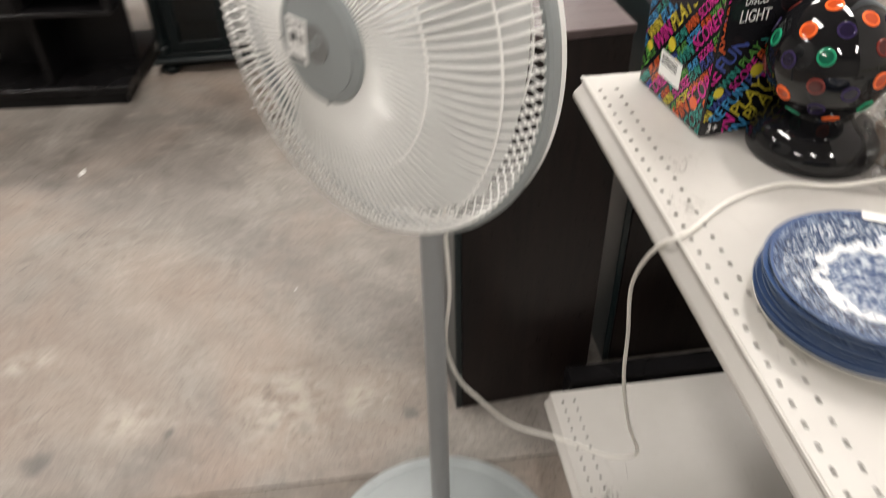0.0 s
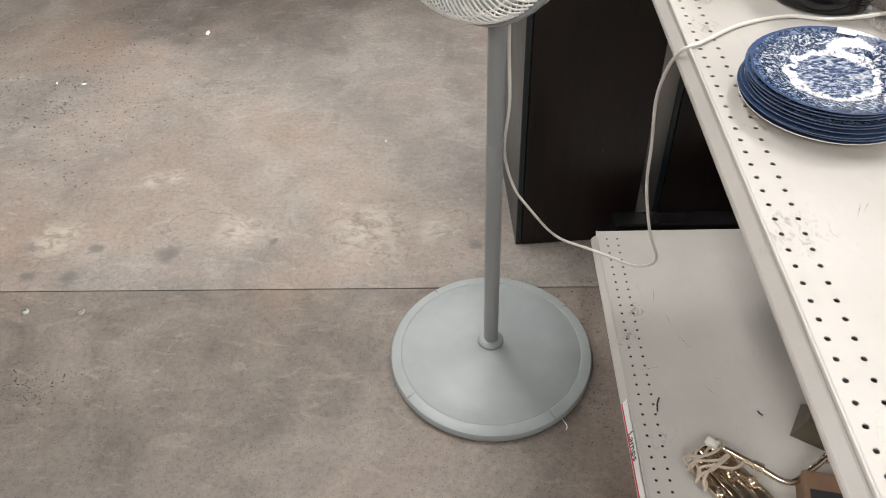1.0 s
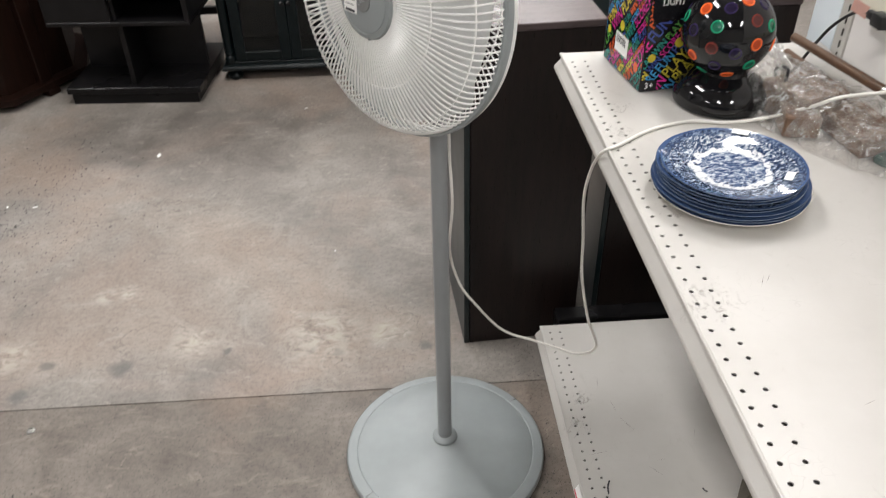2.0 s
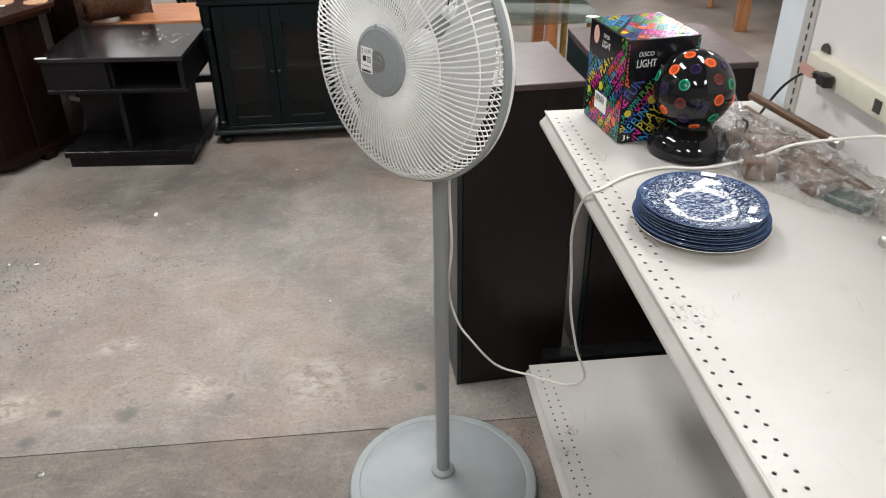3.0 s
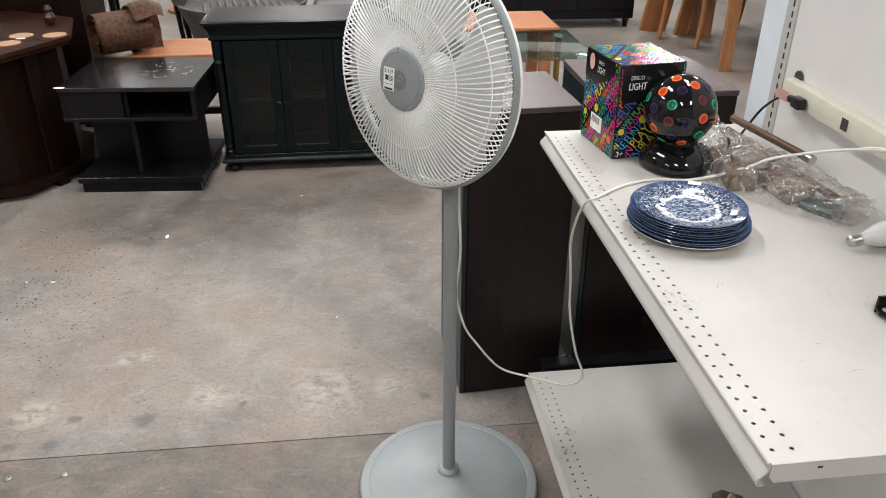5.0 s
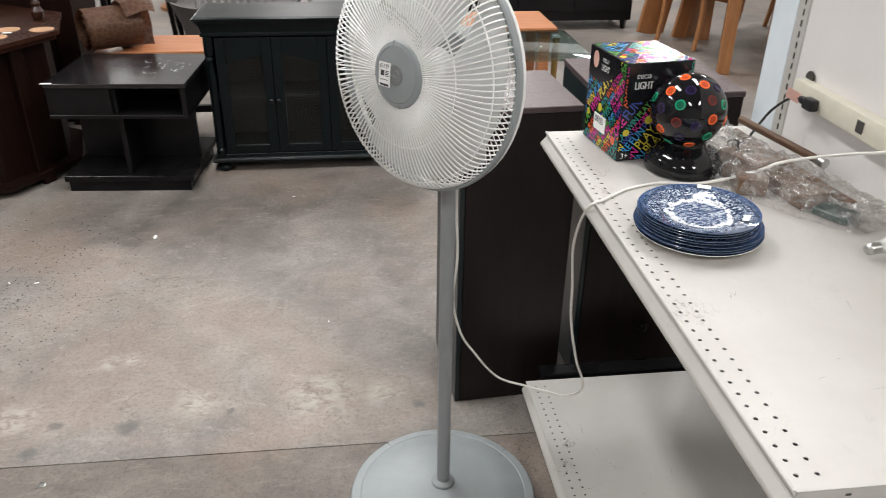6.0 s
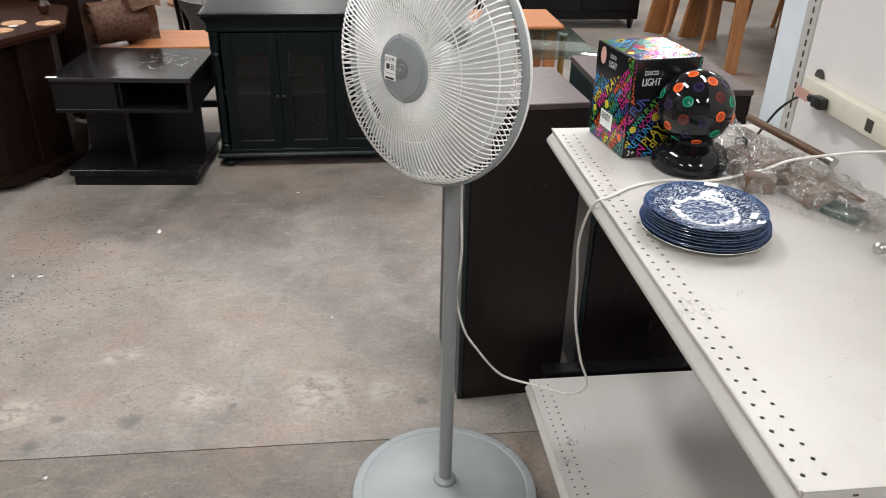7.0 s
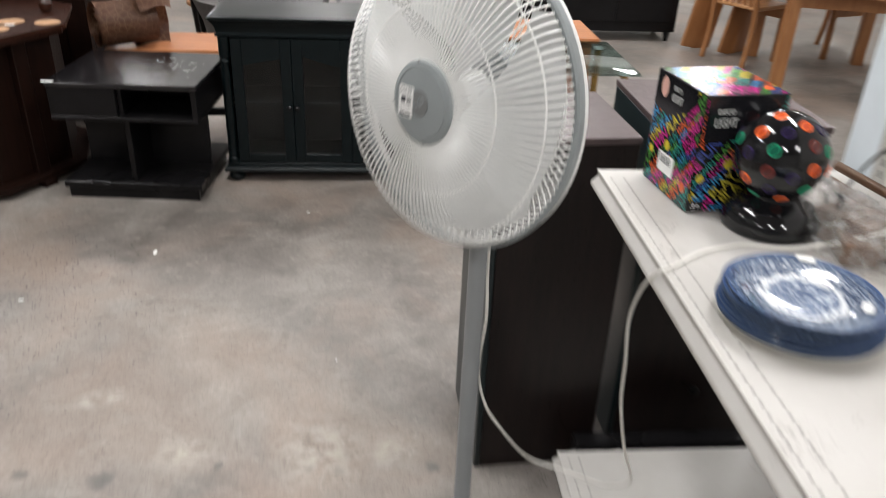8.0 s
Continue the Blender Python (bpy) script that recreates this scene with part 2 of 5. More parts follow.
M_BLADE = plain("pale_grey_blade", (0.74, 0.75, 0.74), 0.45, var=0.05)
M_PAPER = plain("white_paper", (0.85, 0.85, 0.83), 0.6, var=0.03)
M_INK = plain("black_ink", (0.025, 0.025, 0.03), 0.6)
M_RED = plain("red_print", (0.62, 0.05, 0.09), 0.5)
M_CORD = plain("white_cord", (0.74, 0.72, 0.67), 0.45, var=0.06)
M_BEIGE = plain("beige_cord", (0.50, 0.42, 0.34), 0.5, var=0.1)
M_BLACKCORD = plain("black_cord", (0.015, 0.015, 0.016), 0.4)
M_IVORY = plain("ivory_plastic", (0.66, 0.63, 0.52), 0.45, var=0.06)
M_TAG = plain("faded_pink_tag", (0.62, 0.36, 0.30), 0.6)
M_PLATE_TOP = plate_glaze()
M_PLATE = plate_body()
M_GLOSSBLACK = plain("gloss_black_plastic", (0.006, 0.006, 0.007), 0.06, var=0.1, bump=0)
M_CARTON = plain("black_printed_carton", (0.010, 0.010, 0.012), 0.17, var=0.15, bump=0.02)
M_INKS = {
    "magenta": plain("magenta_print", (0.62, 0.03, 0.27), 0.2, var=0.08),
    "green": plain("green_print", (0.10, 0.33, 0.06), 0.2, var=0.08),
    "yellow": plain("yellow_print", (0.62, 0.52, 0.05), 0.2, var=0.08),
    "orange": plain("orange_print", (0.68, 0.11, 0.03), 0.2, var=0.08),
    "blue": plain("blue_print", (0.05, 0.30, 0.60), 0.2, var=0.08),
    "teal": plain("teal_print", (0.03, 0.26, 0.22), 0.2, var=0.08),
    "navy": plain("navy_print", (0.05, 0.08, 0.30), 0.2, var=0.08),
}
M_LENS = {
    "orange": plain("orange_lens", (0.42, 0.055, 0.012), 0.12, var=0.1, bump=0),
    "green": plain("green_lens", (0.004, 0.10, 0.055), 0.12, var=0.1, bump=0),
    "red": plain("dark_red_lens", (0.07, 0.012, 0.01), 0.12, var=0.1, bump=0),
    "violet": plain("dark_violet_lens", (0.012, 0.008, 0.026), 0.12, var=0.1, bump=0),
}
M_RING = {
    "orange": plain("orange_lens_ring", (0.85, 0.14, 0.03), 0.15, var=0.1, bump=0),
    "green": plain("green_lens_ring", (0.01, 0.26, 0.13), 0.15, var=0.1, bump=0),
    "red": plain("red_lens_ring", (0.15, 0.02, 0.015), 0.15, var=0.1, bump=0),
    "violet": plain("violet_lens_ring", (0.025, 0.016, 0.06), 0.15, var=0.1, bump=0),
}


def film():
    """Crumpled polythene: mostly see-through, a milky haze and sharp wrinkled gloss."""
    m = Mat("clear_polythene", (0.85, 0.84, 0.82), 0.1)
    t = m.t
    tr = t.nodes.new("ShaderNodeBsdfTransparent")
    tr.inputs["Color"].default_value = (0.95, 0.94, 0.93, 1)
    n = m.node("ShaderNodeBump", Strength=1.0, Distance=0.012)
    v = t.nodes.new("ShaderNodeTexVoronoi")
    v.feature = "F1"
    v.inputs["Scale"].default_value = 26.0
    m.link(m.pos((1, 1, 1)), v.inputs["Vector"])
    m.link(m.math("ADD", v.outputs["Distance"], m.noise(38, 5, 0.6, distort=1.5)), n.inputs["Height"])
    gl = t.nodes.new("ShaderNodeBsdfGlossy")
    gl.inputs["Roughness"].default_value = 0.08
    m.link(n.outputs["Normal"], gl.inputs["Normal"])
    lw = t.nodes.new("ShaderNodeLayerWeight")
    m.link(n.outputs["Normal"], lw.inputs["Normal"])
    mx = t.nodes.new("ShaderNodeMixShader")
    m.link(m.math("MULTIPLY_ADD", m.math("POWER", lw.outputs["Facing"], 2.0), 0.55, 0.05), mx.inputs[0])
    m.link(tr.outputs[0], mx.inputs[1])
    m.link(gl.outputs[0], mx.inputs[2])
    haze = t.nodes.new("ShaderNodeMixShader")
    m.link(m.ramp(m.noise(34, 5, 0.7, distort=1.5), [(0.42, 0.02), (0.56, 0.14), (0.68, 0.55)]), haze.inputs[0])
    m.link(mx.outputs[0], haze.inputs[1])
    m.link(m.b.outputs[0], haze.inputs[2])
    m.link(haze.outputs[0], t.nodes["Material Output"].inputs["Surface"])
    return m.m


M_BAG = film()
M_GLASS = clear("greenish_glass", (0.72, 0.84, 0.82), 0.05, 0.02)
M_DOORGLASS = clear("dusty_door_glass", (0.55, 0.58, 0.58), 0.03, 0.25)
M_BULB = plain("frosted_bulb_glass", (0.60, 0.60, 0.59), 0.12, var=0.03, bump=0)
M_ZINC = plain("zinc_screw_cap", (0.5, 0.5, 0.48), 0.3, 1.0)
M_NICKEL = plain("brassy_nickel", (0.72, 0.62, 0.50), 0.16, 1.0, var=0.12)
M_BRASS = plain("aged_brass", (0.42, 0.29, 0.10), 0.25, 1.0, var=0.2)
M_SMOKE = plain("smoked_brown_glass", (0.10, 0.085, 0.06), 0.1, var=0.2, bump=0)
M_CARD = plain("brown_cardboard", (0.20, 0.12, 0.075), 0.7, var=0.15)
M_BAGCARD = plain("dark_brown_cardboard", (0.13, 0.075, 0.045), 0.7, var=0.15)
M_STICK = wood("brown_dowel", (0.065, 0.03, 0.015), (0.15, 0.078, 0.04), 0.4, (20, 1, 20))
M_GREENCARD = plain("dark_green_card", (0.02, 0.06, 0.05), 0.4)
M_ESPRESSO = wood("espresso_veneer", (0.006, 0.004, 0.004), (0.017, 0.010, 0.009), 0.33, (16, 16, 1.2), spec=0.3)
# espresso veneer lightened: the ceiling's reflection on the tops is in the colour
M_ESPTOP_SHEEN = wood("espresso_top_sheen", (0.058, 0.039, 0.040), (0.105, 0.076, 0.076), 0.34, (1.5, 14, 14))
M_EDGE = plain("black_green_edge", (0.008, 0.016, 0.018), 0.35)
M_BLACKPAINT = plain("scratched_black_paint", (0.0062, 0.0058, 0.0063), 0.30, var=0.4, scale=14, spec=0.2)
M_BLACKGREEN = plain("black_green_lacquer", (0.0025, 0.0052, 0.006), 0.36, var=0.3, scale=14, spec=0.2)
M_INSIDE = plain("dim_cabinet_inside", (0.010, 0.0125, 0.0135), 0.7)
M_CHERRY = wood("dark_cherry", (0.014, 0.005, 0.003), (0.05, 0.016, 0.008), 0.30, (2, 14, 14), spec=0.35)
# cherry with the shade below the games table's top put into its colour
M_CHERRY_SHADE = wood("dark_cherry_shaded", (0.006, 0.003, 0.0022), (0.015, 0.006, 0.004), 0.40, (14, 14, 1.5), spec=0.12)
M_PINE = wood("orange_pine", (0.36, 0.13, 0.05), (0.54, 0.23, 0.10), 0.36, (1.5, 14, 14))
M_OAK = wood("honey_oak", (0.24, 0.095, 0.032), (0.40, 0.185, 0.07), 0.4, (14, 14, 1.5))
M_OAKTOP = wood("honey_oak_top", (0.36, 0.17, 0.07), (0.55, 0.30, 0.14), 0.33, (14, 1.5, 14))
M_CORK = plain("pale_cork", (0.45, 0.26, 0.14), 0.8, var=0.15, scale=120)
M_RATTAN = plain("grey_rattan", (0.10, 0.09, 0.085), 0.7, var=0.3, scale=60)
M_CUSHION = plain("grey_fabric", (0.20, 0.19, 0.185), 0.9, var=0.1, scale=90)
M_DARKUPH = plain("dark_fabric", (0.02, 0.019, 0.02), 0.85, var=0.2, scale=60)


def hide():
    m = Mat("embossed_tan_hide", (0.3, 0.15, 0.08), 0.5)
    v = m.t.nodes.new("ShaderNodeTexVoronoi")
    v.feature = "DISTANCE_TO_EDGE"
    v.inputs["Scale"].default_value = 34.0
    m.link(m.pos(), v.inputs["Vector"])
    cell = m.ramp(v.outputs["Distance"], [(0.0, (0.25, 0.14, 0.08)), (0.07, (0.16, 0.075, 0.04)), (0.4, (0.13, 0.055, 0.03))])
    m.base(m.mix(m.ramp(m.noise(5, 3), [(0.4, 0.0), (0.65, 0.5)]), cell, (0.22, 0.10, 0.07)))
    m.bump(v.outputs["Distance"], 0.4, 0.004)
    return m.m


M_HIDE = hide()


# ---- mesh helpers ----
def box(bm, x0, x1, y0, y1, z0, z1, bev=0.0, seg=1, m=None, mat=0):
    r = bmesh.ops.create_cube(bm, size=1.0)
    vs = r["verts"]
    c = Vector(((x0 + x1) / 2, (y0 + y1) / 2, (z0 + z1) / 2))
    for v in vs:
        v.co = Vector((v.co.x * (x1 - x0), v.co.y * (y1 - y0), v.co.z * (z1 - z0))) + c
    faces = {f for v in vs for f in v.link_faces}
    if bev:
        es = list({e for v in vs for e in v.link_edges})
        out = bmesh.ops.bevel(bm, geom=es, offset=bev, segments=seg, affect="EDGES", profile=0.5)
        faces = {f for f in out["faces"]} | {f for f in faces if f.is_valid}
        vs = list({v for f in faces for v in f.verts})
    for f in faces:
        f.material_index = mat
    if m is not None:
        bmesh.ops.transform(bm, matrix=m, verts=vs)
    return vs


def lathe(bm, prof, n=32, m=None, cap=True, mat=0):
    """A turned body round z from (radius, height) pairs."""
    rings, made = [], []
    for r, z in prof:
        ring = [bm.verts.new((r * math.cos(2 * math.pi * i / n), r * math.sin(2 * math.pi * i / n), z)) for i in range(n)]
        rings.append(ring)
        made += ring
    for a, b in zip(rings, rings[1:]):
        for i in range(n):
            f = bm.faces.new((a[i], a[(i + 1) % n], b[(i + 1) % n], b[i]))
            f.material_index = mat
    if cap:
        bm.faces.new(list(reversed(rings[0]))).material_index = mat
        bm.faces.new(rings[-1]).material_index = mat
    if m is not None:
        bmesh.ops.transform(bm, matrix=m, verts=made)
    return made


def smooth_path(pts, steps=8, closed=False):
    """Points along a Catmull-Rom curve."""
    p = [Vector(q) for q in pts]
    n = len(p)
    out = []
    for i in range(n if closed else n - 1):
        if closed:
            a, b, c, d = p[i - 1], p[i], p[(i + 1) % n], p[(i + 2) % n]
        else:
            a, b, c, d = p[max(i - 1, 0)], p[i], p[i + 1], p[min(i + 2, n - 1)]
        for k in range(steps):
            t = k / steps
            out.append(0.5 * (2 * b + (c - a) * t + (2 * a - 5 * b + 4 * c - d) * t * t + (3 * b - a - 3 * c + d) * t ** 3))
    if not closed:
        out.append(p[-1])
    return out


def tube(bm, pts, r, n=8, closed=False, mat=0, flat=1.0):
    """A round bar along points."""
    count = len(pts)
    rings, up = [], None
    for i, p in enumerate(pts):
        q0 = pts[i - 1] if (i > 0 or closed) else p
        q1 = pts[(i + 1) % count] if (i < count - 1 or closed) else p
        d = (Vector(q1) - Vector(q0)).normalized()
        if up is None:
            up = Vector((0, 0, 1)) if abs(d.z) < 0.9 else Vector((1, 0, 0))
        side = d.cross(up).normalized()
        up = side.cross(d).normalized()
        rad = r[i] if isinstance(r, (list, tuple)) else r
        rings.append([bm.verts.new(Vector(p) + rad * (side * math.cos(2 * math.pi * k / n) + flat * up * math.sin(2 * math.pi * k / n))) for k in range(n)])
    pairs = list(zip(rings, rings[1:])) + ([(rings[-1], rings[0])] if closed else [])
    for a, b in pairs:
        for k in range(n):
            bm.faces.new((a[k], b[k], b[(k + 1) % n], a[(k + 1) % n])).material_index = mat
    if not closed:
        bm.faces.new(rings[0]).material_index = mat
        bm.faces.new(list(reversed(rings[-1]))).material_index = mat


def prism(bm, outline, z0, z1, mat=0, m=None):
    """A flat slab from an outline in x, y."""
    a = [bm.verts.new((x, y, z0)) for x, y in outline]
    b = [bm.verts.new((x, y, z1)) for x, y in outline]
    n = len(outline)
    fs = [bm.faces.new(list(reversed(a))), bm.faces.new(b)]
    for i in range(n):
        fs.append(bm.faces.new((a[i], a[(i + 1) % n], b[(i + 1) % n], b[i])))
    for f in fs:
        f.material_index = mat
    if m is not None:
        bmesh.ops.transform(bm, matrix=m, verts=a + b)
    return a + b


def part(name, bm, material, parent=None, label="", smooth=True, m=None):
    """Links a bmesh as one mesh object under a thing or a part."""
    me = bpy.data.meshes.new(name)
    bmesh.ops.recalc_face_normals(bm, faces=bm.faces)
    bm.to_mesh(me)
    bm.free()
    for mt in (material if isinstance(material, (list, tuple)) else [material]):
        me.materials.append(mt)
    if smooth:
        me.polygons.foreach_set("use_smooth", [True] * len(me.polygons))
        me.set_sharp_from_angle(angle=radians(35))
    ob = new(name, me)
    if parent is not None:
        ob.parent = parent
    if m is not None:
        ob.matrix_basis = m
    if label:
        ob["label"] = label
    return ob


def again(ob, m, parent=None):
    """The same mesh once more as a part of its own."""
    o = new(ob.name.split(".")[0], ob.data)
    o.parent = parent or ob.parent
    o.matrix_basis = m
    return o


def thing(name, m, label, category, group="", kind=""):
    e = new(name)
    e.empty_display_size = 0.05
    e.matrix_basis = m
    return tagged(e, label, category, group, kind)


def boxpart(name, dims, material, parent, label="", bev=0.002, m=None):
    bm = bmesh.new()
    box(bm, *dims, bev=bev)
    return part(name, bm, material, parent, label, m=m)


WORDS = {}


def letters(body, size, extrude=0.0):
    """A flat mesh of words in the built-in font, centred on its origin."""
    if (body, size) in WORDS:
        return WORDS[body, size]
    cu = bpy.data.curves.new("words", "FONT")
    cu.body, cu.size, cu.align_x, cu.align_y, cu.extrude, cu.resolution_u = body, size, "CENTER", "CENTER", extrude, 3
    ob = bpy.data.objects.new("words", cu)
    scene.collection.objects.link(ob)
    bpy.context.view_layer.update()
    me = bpy.data.meshes.new_from_object(ob.evaluated_get(bpy.context.evaluated_depsgraph_get()))
    bpy.data.objects.remove(ob)
    bpy.data.curves.remove(cu)
    WORDS[body, size] = me
    return me


def put_letters(bm, me, m, mat=0, bold=0.0):
    start = len(bm.verts)
    faces = len(bm.faces)
    bm.from_mesh(me)
    bm.verts.ensure_lookup_table()
    bm.faces.ensure_lookup_table()
    bmesh.ops.transform(bm, matrix=m, verts=bm.verts[start:])
    for f in bm.faces[faces:]:
        f.material_index = mat


def setting(ob, label, category):
    return tagged(ob, label, category, kind="structure")


# ---- the room ----
X0, X1, Y0, Y1 = -5.5, 5.5, -5.5, 9.0
JOINT, SKEW = -0.0515, 0.0085
floor = thing("floor", pose(0, 0, 0), "worn grey-brown concrete shop floor with a saw-cut joint", "floor", kind="structure")
JL, JR = JOINT - SKEW * X0, JOINT - SKEW * X1
bm = bmesh.new()
prism(bm, [(X0, JL + 0.0015), (X1, JR + 0.0015), (X1, Y1), (X0, Y1)], -0.15, 0)
part("slab", bm, M_FLOOR, floor, smooth=False)
bm = bmesh.new()
prism(bm, [(X0, Y0), (X1, Y0), (X1, JR - 0.0015), (X0, JL - 0.0015)], -0.15, -0.0008)
part("slab", bm, M_FLOOR2, floor, smooth=False)
bm = bmesh.new()
prism(bm, [(X0, JL - 0.0012), (X1, JR - 0.0012), (X1, JR + 0.0012), (X0, JL + 0.0012)], -0.15, -0.004)
part("joint_filler", bm, M_HOLE, floor, "dark dirt in the joint", smooth=False)
for nm, d in (("wall_north", (X0, X1, Y1, Y1 + 0.15, 0, CEIL)), ("wall_south", (X0, X1, Y0 - 0.15, Y0, 0, CEIL)), ("wall_west", (X0 - 0.15, X0, Y0, Y1, 0, CEIL)), ("wall_east", (X1, X1 + 0.15, Y0, Y1, 0, CEIL))):
    bm = bmesh.new()
    box(bm, *d)
    setting(part(nm, bm, M_NORTH if nm == "wall_north" else M_WALL, smooth=False), "plain white painted wall of the shop" if nm == "wall_north" else "plain dull painted block wall of the shop", "wall")
bm = bmesh.new()
box(bm, X0, X1, Y0, Y1, CEIL, CEIL + 0.1)
setting(part("ceiling", bm, M_CEIL, smooth=False), "plain white shop ceiling", "ceiling")
for i, (lx, ly) in enumerate(LAMPS):
    lamp = thing("ceiling_light", pose(lx, ly, CEIL), "long white fluorescent ceiling light with a diffuser", "ceiling light", "ceiling lights")
    bm = bmesh.new()
    box(bm, -0.16, 0.16, -0.62, 0.62, -0.07, 0, 0.006)
    part("housing", bm, M_STEEL, lamp)
    bm = bmesh.new()
    box(bm, -0.14, 0.14, -0.6, 0.6, -0.085, -0.0705, 0.004)
    part("diffuser", bm, M_TUBE, lamp, "glowing white diffuser")
    ld = bpy.data.lights.new("tube_light", "AREA")
    ld.shape, ld.size, ld.size_y, ld.energy, ld.color = "RECTANGLE", 0.28, 1.2, LAMP_POWER, LAMP_COLOUR
    lo = new("tube_light", ld)
    lo.matrix_basis = pose(lx, ly, CEIL - 0.1)


# ---- shop shelving ----
DEPTH, LEN, TOP, DECK, INCH = 0.575, 1.219, 0.945, 0.154, 0.0254
shelving = thing("gondola_shelving", pose(0, 0, 0), "white steel shop shelving with a perforated shelf and base deck", "shelving")


def punched(bm, x0, x1, y0, y1, z, columns, r, first, step, thick):
    """A sheet with two rows of real punched holes along its front edge."""
    h = step / 2
    half = 0.0055
    # strips between and beside the hole columns
    edges = []
    prev = x0
    for c in columns:
        edges.append((prev, c - half, False))
        edges.append((c - half, c + half, True))
        prev = c + half
    edges.append((prev, x1, False))
    n = int((y1 - first) / step)
    for a, b, hole in edges:
        if not hole:
            if b - a > 1e-5:
                vs = [bm.verts.new(p) for p in ((a, y0, z), (b, y0, z), (b, y1, z), (a, y1, z))]
                bm.faces.new(vs)
            continue
        c = (a + b) / 2
        ya = first - h
        for lo, hi in ((y0, ya), (ya + n * step, y1)):
            if hi - lo > 1e-5:
                bm.faces.new([bm.verts.new(p) for p in ((a, lo, z), (b, lo, z), (b, hi, z), (a, hi, z))])
        for i in range(n):
            cy = first + i * step
            corner = [(a, cy - h), (b, cy - h), (b, cy + h), (a, cy + h)]
            ring = [(c + r * math.cos(math.pi * 1.25 + k * math.pi / 4), cy + r * math.sin(math.pi * 1.25 + k * math.pi / 4)) for k in range(8)]
            cv = [bm.verts.new((*p, z)) for p in corner]
            rv = [bm.verts.new((*p, z)) for p in ring]
            lv = [bm.verts.new((*p, z - thick)) for p in ring]
            for q in range(4):
                bm.faces.new((cv[q], cv[(q + 1) % 4], rv[(2 * q + 2) % 8], rv[2 * q + 1], rv[2 * q]))
            for k in range(8):
                bm.faces.new((rv[k], rv[(k + 1) % 8], lv[(k + 1) % 8], lv[k]))


def raw_part(name, bm, material, parent, label=""):
    return part(name, bm, material, parent, label, smooth=False)


def shelf_board(name, x0, z, y0, y1, column, label):
    """A punched steel shelf; column is how far behind the front edge its first row of holes runs."""
    bm = bmesh.new()
    cols = (x0 + column, x0 + column + INCH * 1.06)
    punched(bm, x0 + 0.0012, DEPTH, y0, y1, z, cols, 0.0034, y0 + INCH, INCH, 0.0016)
    ob = raw_part(name, bm, M_SHELF, shelving, label)
    # front lip: a thin raised bead, a short drop, a price channel that slopes outwards, a hook below
    sec = [(0.0035, 0.0012), (0.0015, 0.0022), (-0.0005, 0.0015), (-0.0015, -0.001), (-0.0012, -0.0025), (0.0015, -0.0045), (0.0020, -0.0105), (0.0008, -0.0135), (-0.0098, -0.0245), (-0.0112, -0.0275), (-0.0115, -0.0315), (-0.0100, -0.0355), (-0.0065, -0.0380), (0.0, -0.0375), (0.0005, -0.0362), (-0.0062, -0.0362), (-0.0085, -0.034), (-0.0095, -0.0305), (-0.0085, -0.0265), (0.0022, -0.0150), (0.0036, -0.0110), (0.0036, -0.001)]
    bm = bmesh.new()
    rows = [[bm.verts.new((x0 + a, y, z + b)) for a, b in sec] for y in (y0 + 0.001, y1 - 0.001)]
    k = len(sec)
    for i in range(k):
        bm.faces.new((rows[0][i], rows[0][(i + 1) % k], rows[1][(i + 1) % k], rows[1][i]))
    bm.faces.new(rows[0])
    bm.faces.new(list(reversed(rows[1])))
    part("front_lip", bm, M_SHELF, ob, smooth=False)
    for ya, yb in ((y0, y0 + 0.0015), (y1 - 0.0015, y1)):
        bm = bmesh.new()
        outline = [(x0 + 0.0045, z - 0.0012), (DEPTH, z - 0.0012), (DEPTH, z - 0.032), (x0 + 0.012, z - 0.032), (x0 + 0.0045, z - 0.022)]
        prism(bm, outline, ya, yb, m=Matrix(((1, 0, 0, 0), (0, 0, 1, 0), (0, 1, 0, 0), (0, 0, 0, 1))))
        flange = part("end_flange", bm, M_SHELF, ob, smooth=False)
        bm = bmesh.new()
        yy = ya - 0.0006 if ya == y0 else yb + 0.0006
        box(bm, x0 + 0.067, x0 + 0.074, min(yy, yy + 0.0005), max(yy, yy + 0.0005), z - 0.0125, z - 0.009)
        part("rivet_slot", bm, M_HOLE, flange, "dark oval slot", smooth=False)
    # added sheet whose dark colour stands for the shade below the holes
    boxpart("hole_shade", (x0 + 0.016, DEPTH - 0.002, y0 + 0.003, y1 - 0.003, z - 0.012, z - 0.008), M_HOLE if z < 0.5 else M_UNDER, ob, "dark sheet standing for the shade under the punched holes", bev=0)
    return ob


shelf = shelf_board("shelf", 0.0, TOP, -LEN, 0.0, 0.0165, "scuffed white steel shelf with punched holes")
deck = shelf_board("base_deck", 0.002, DECK, -LEN - 12 * INCH, 0.004, 0.0235, "scuffed white steel base deck with punched holes")
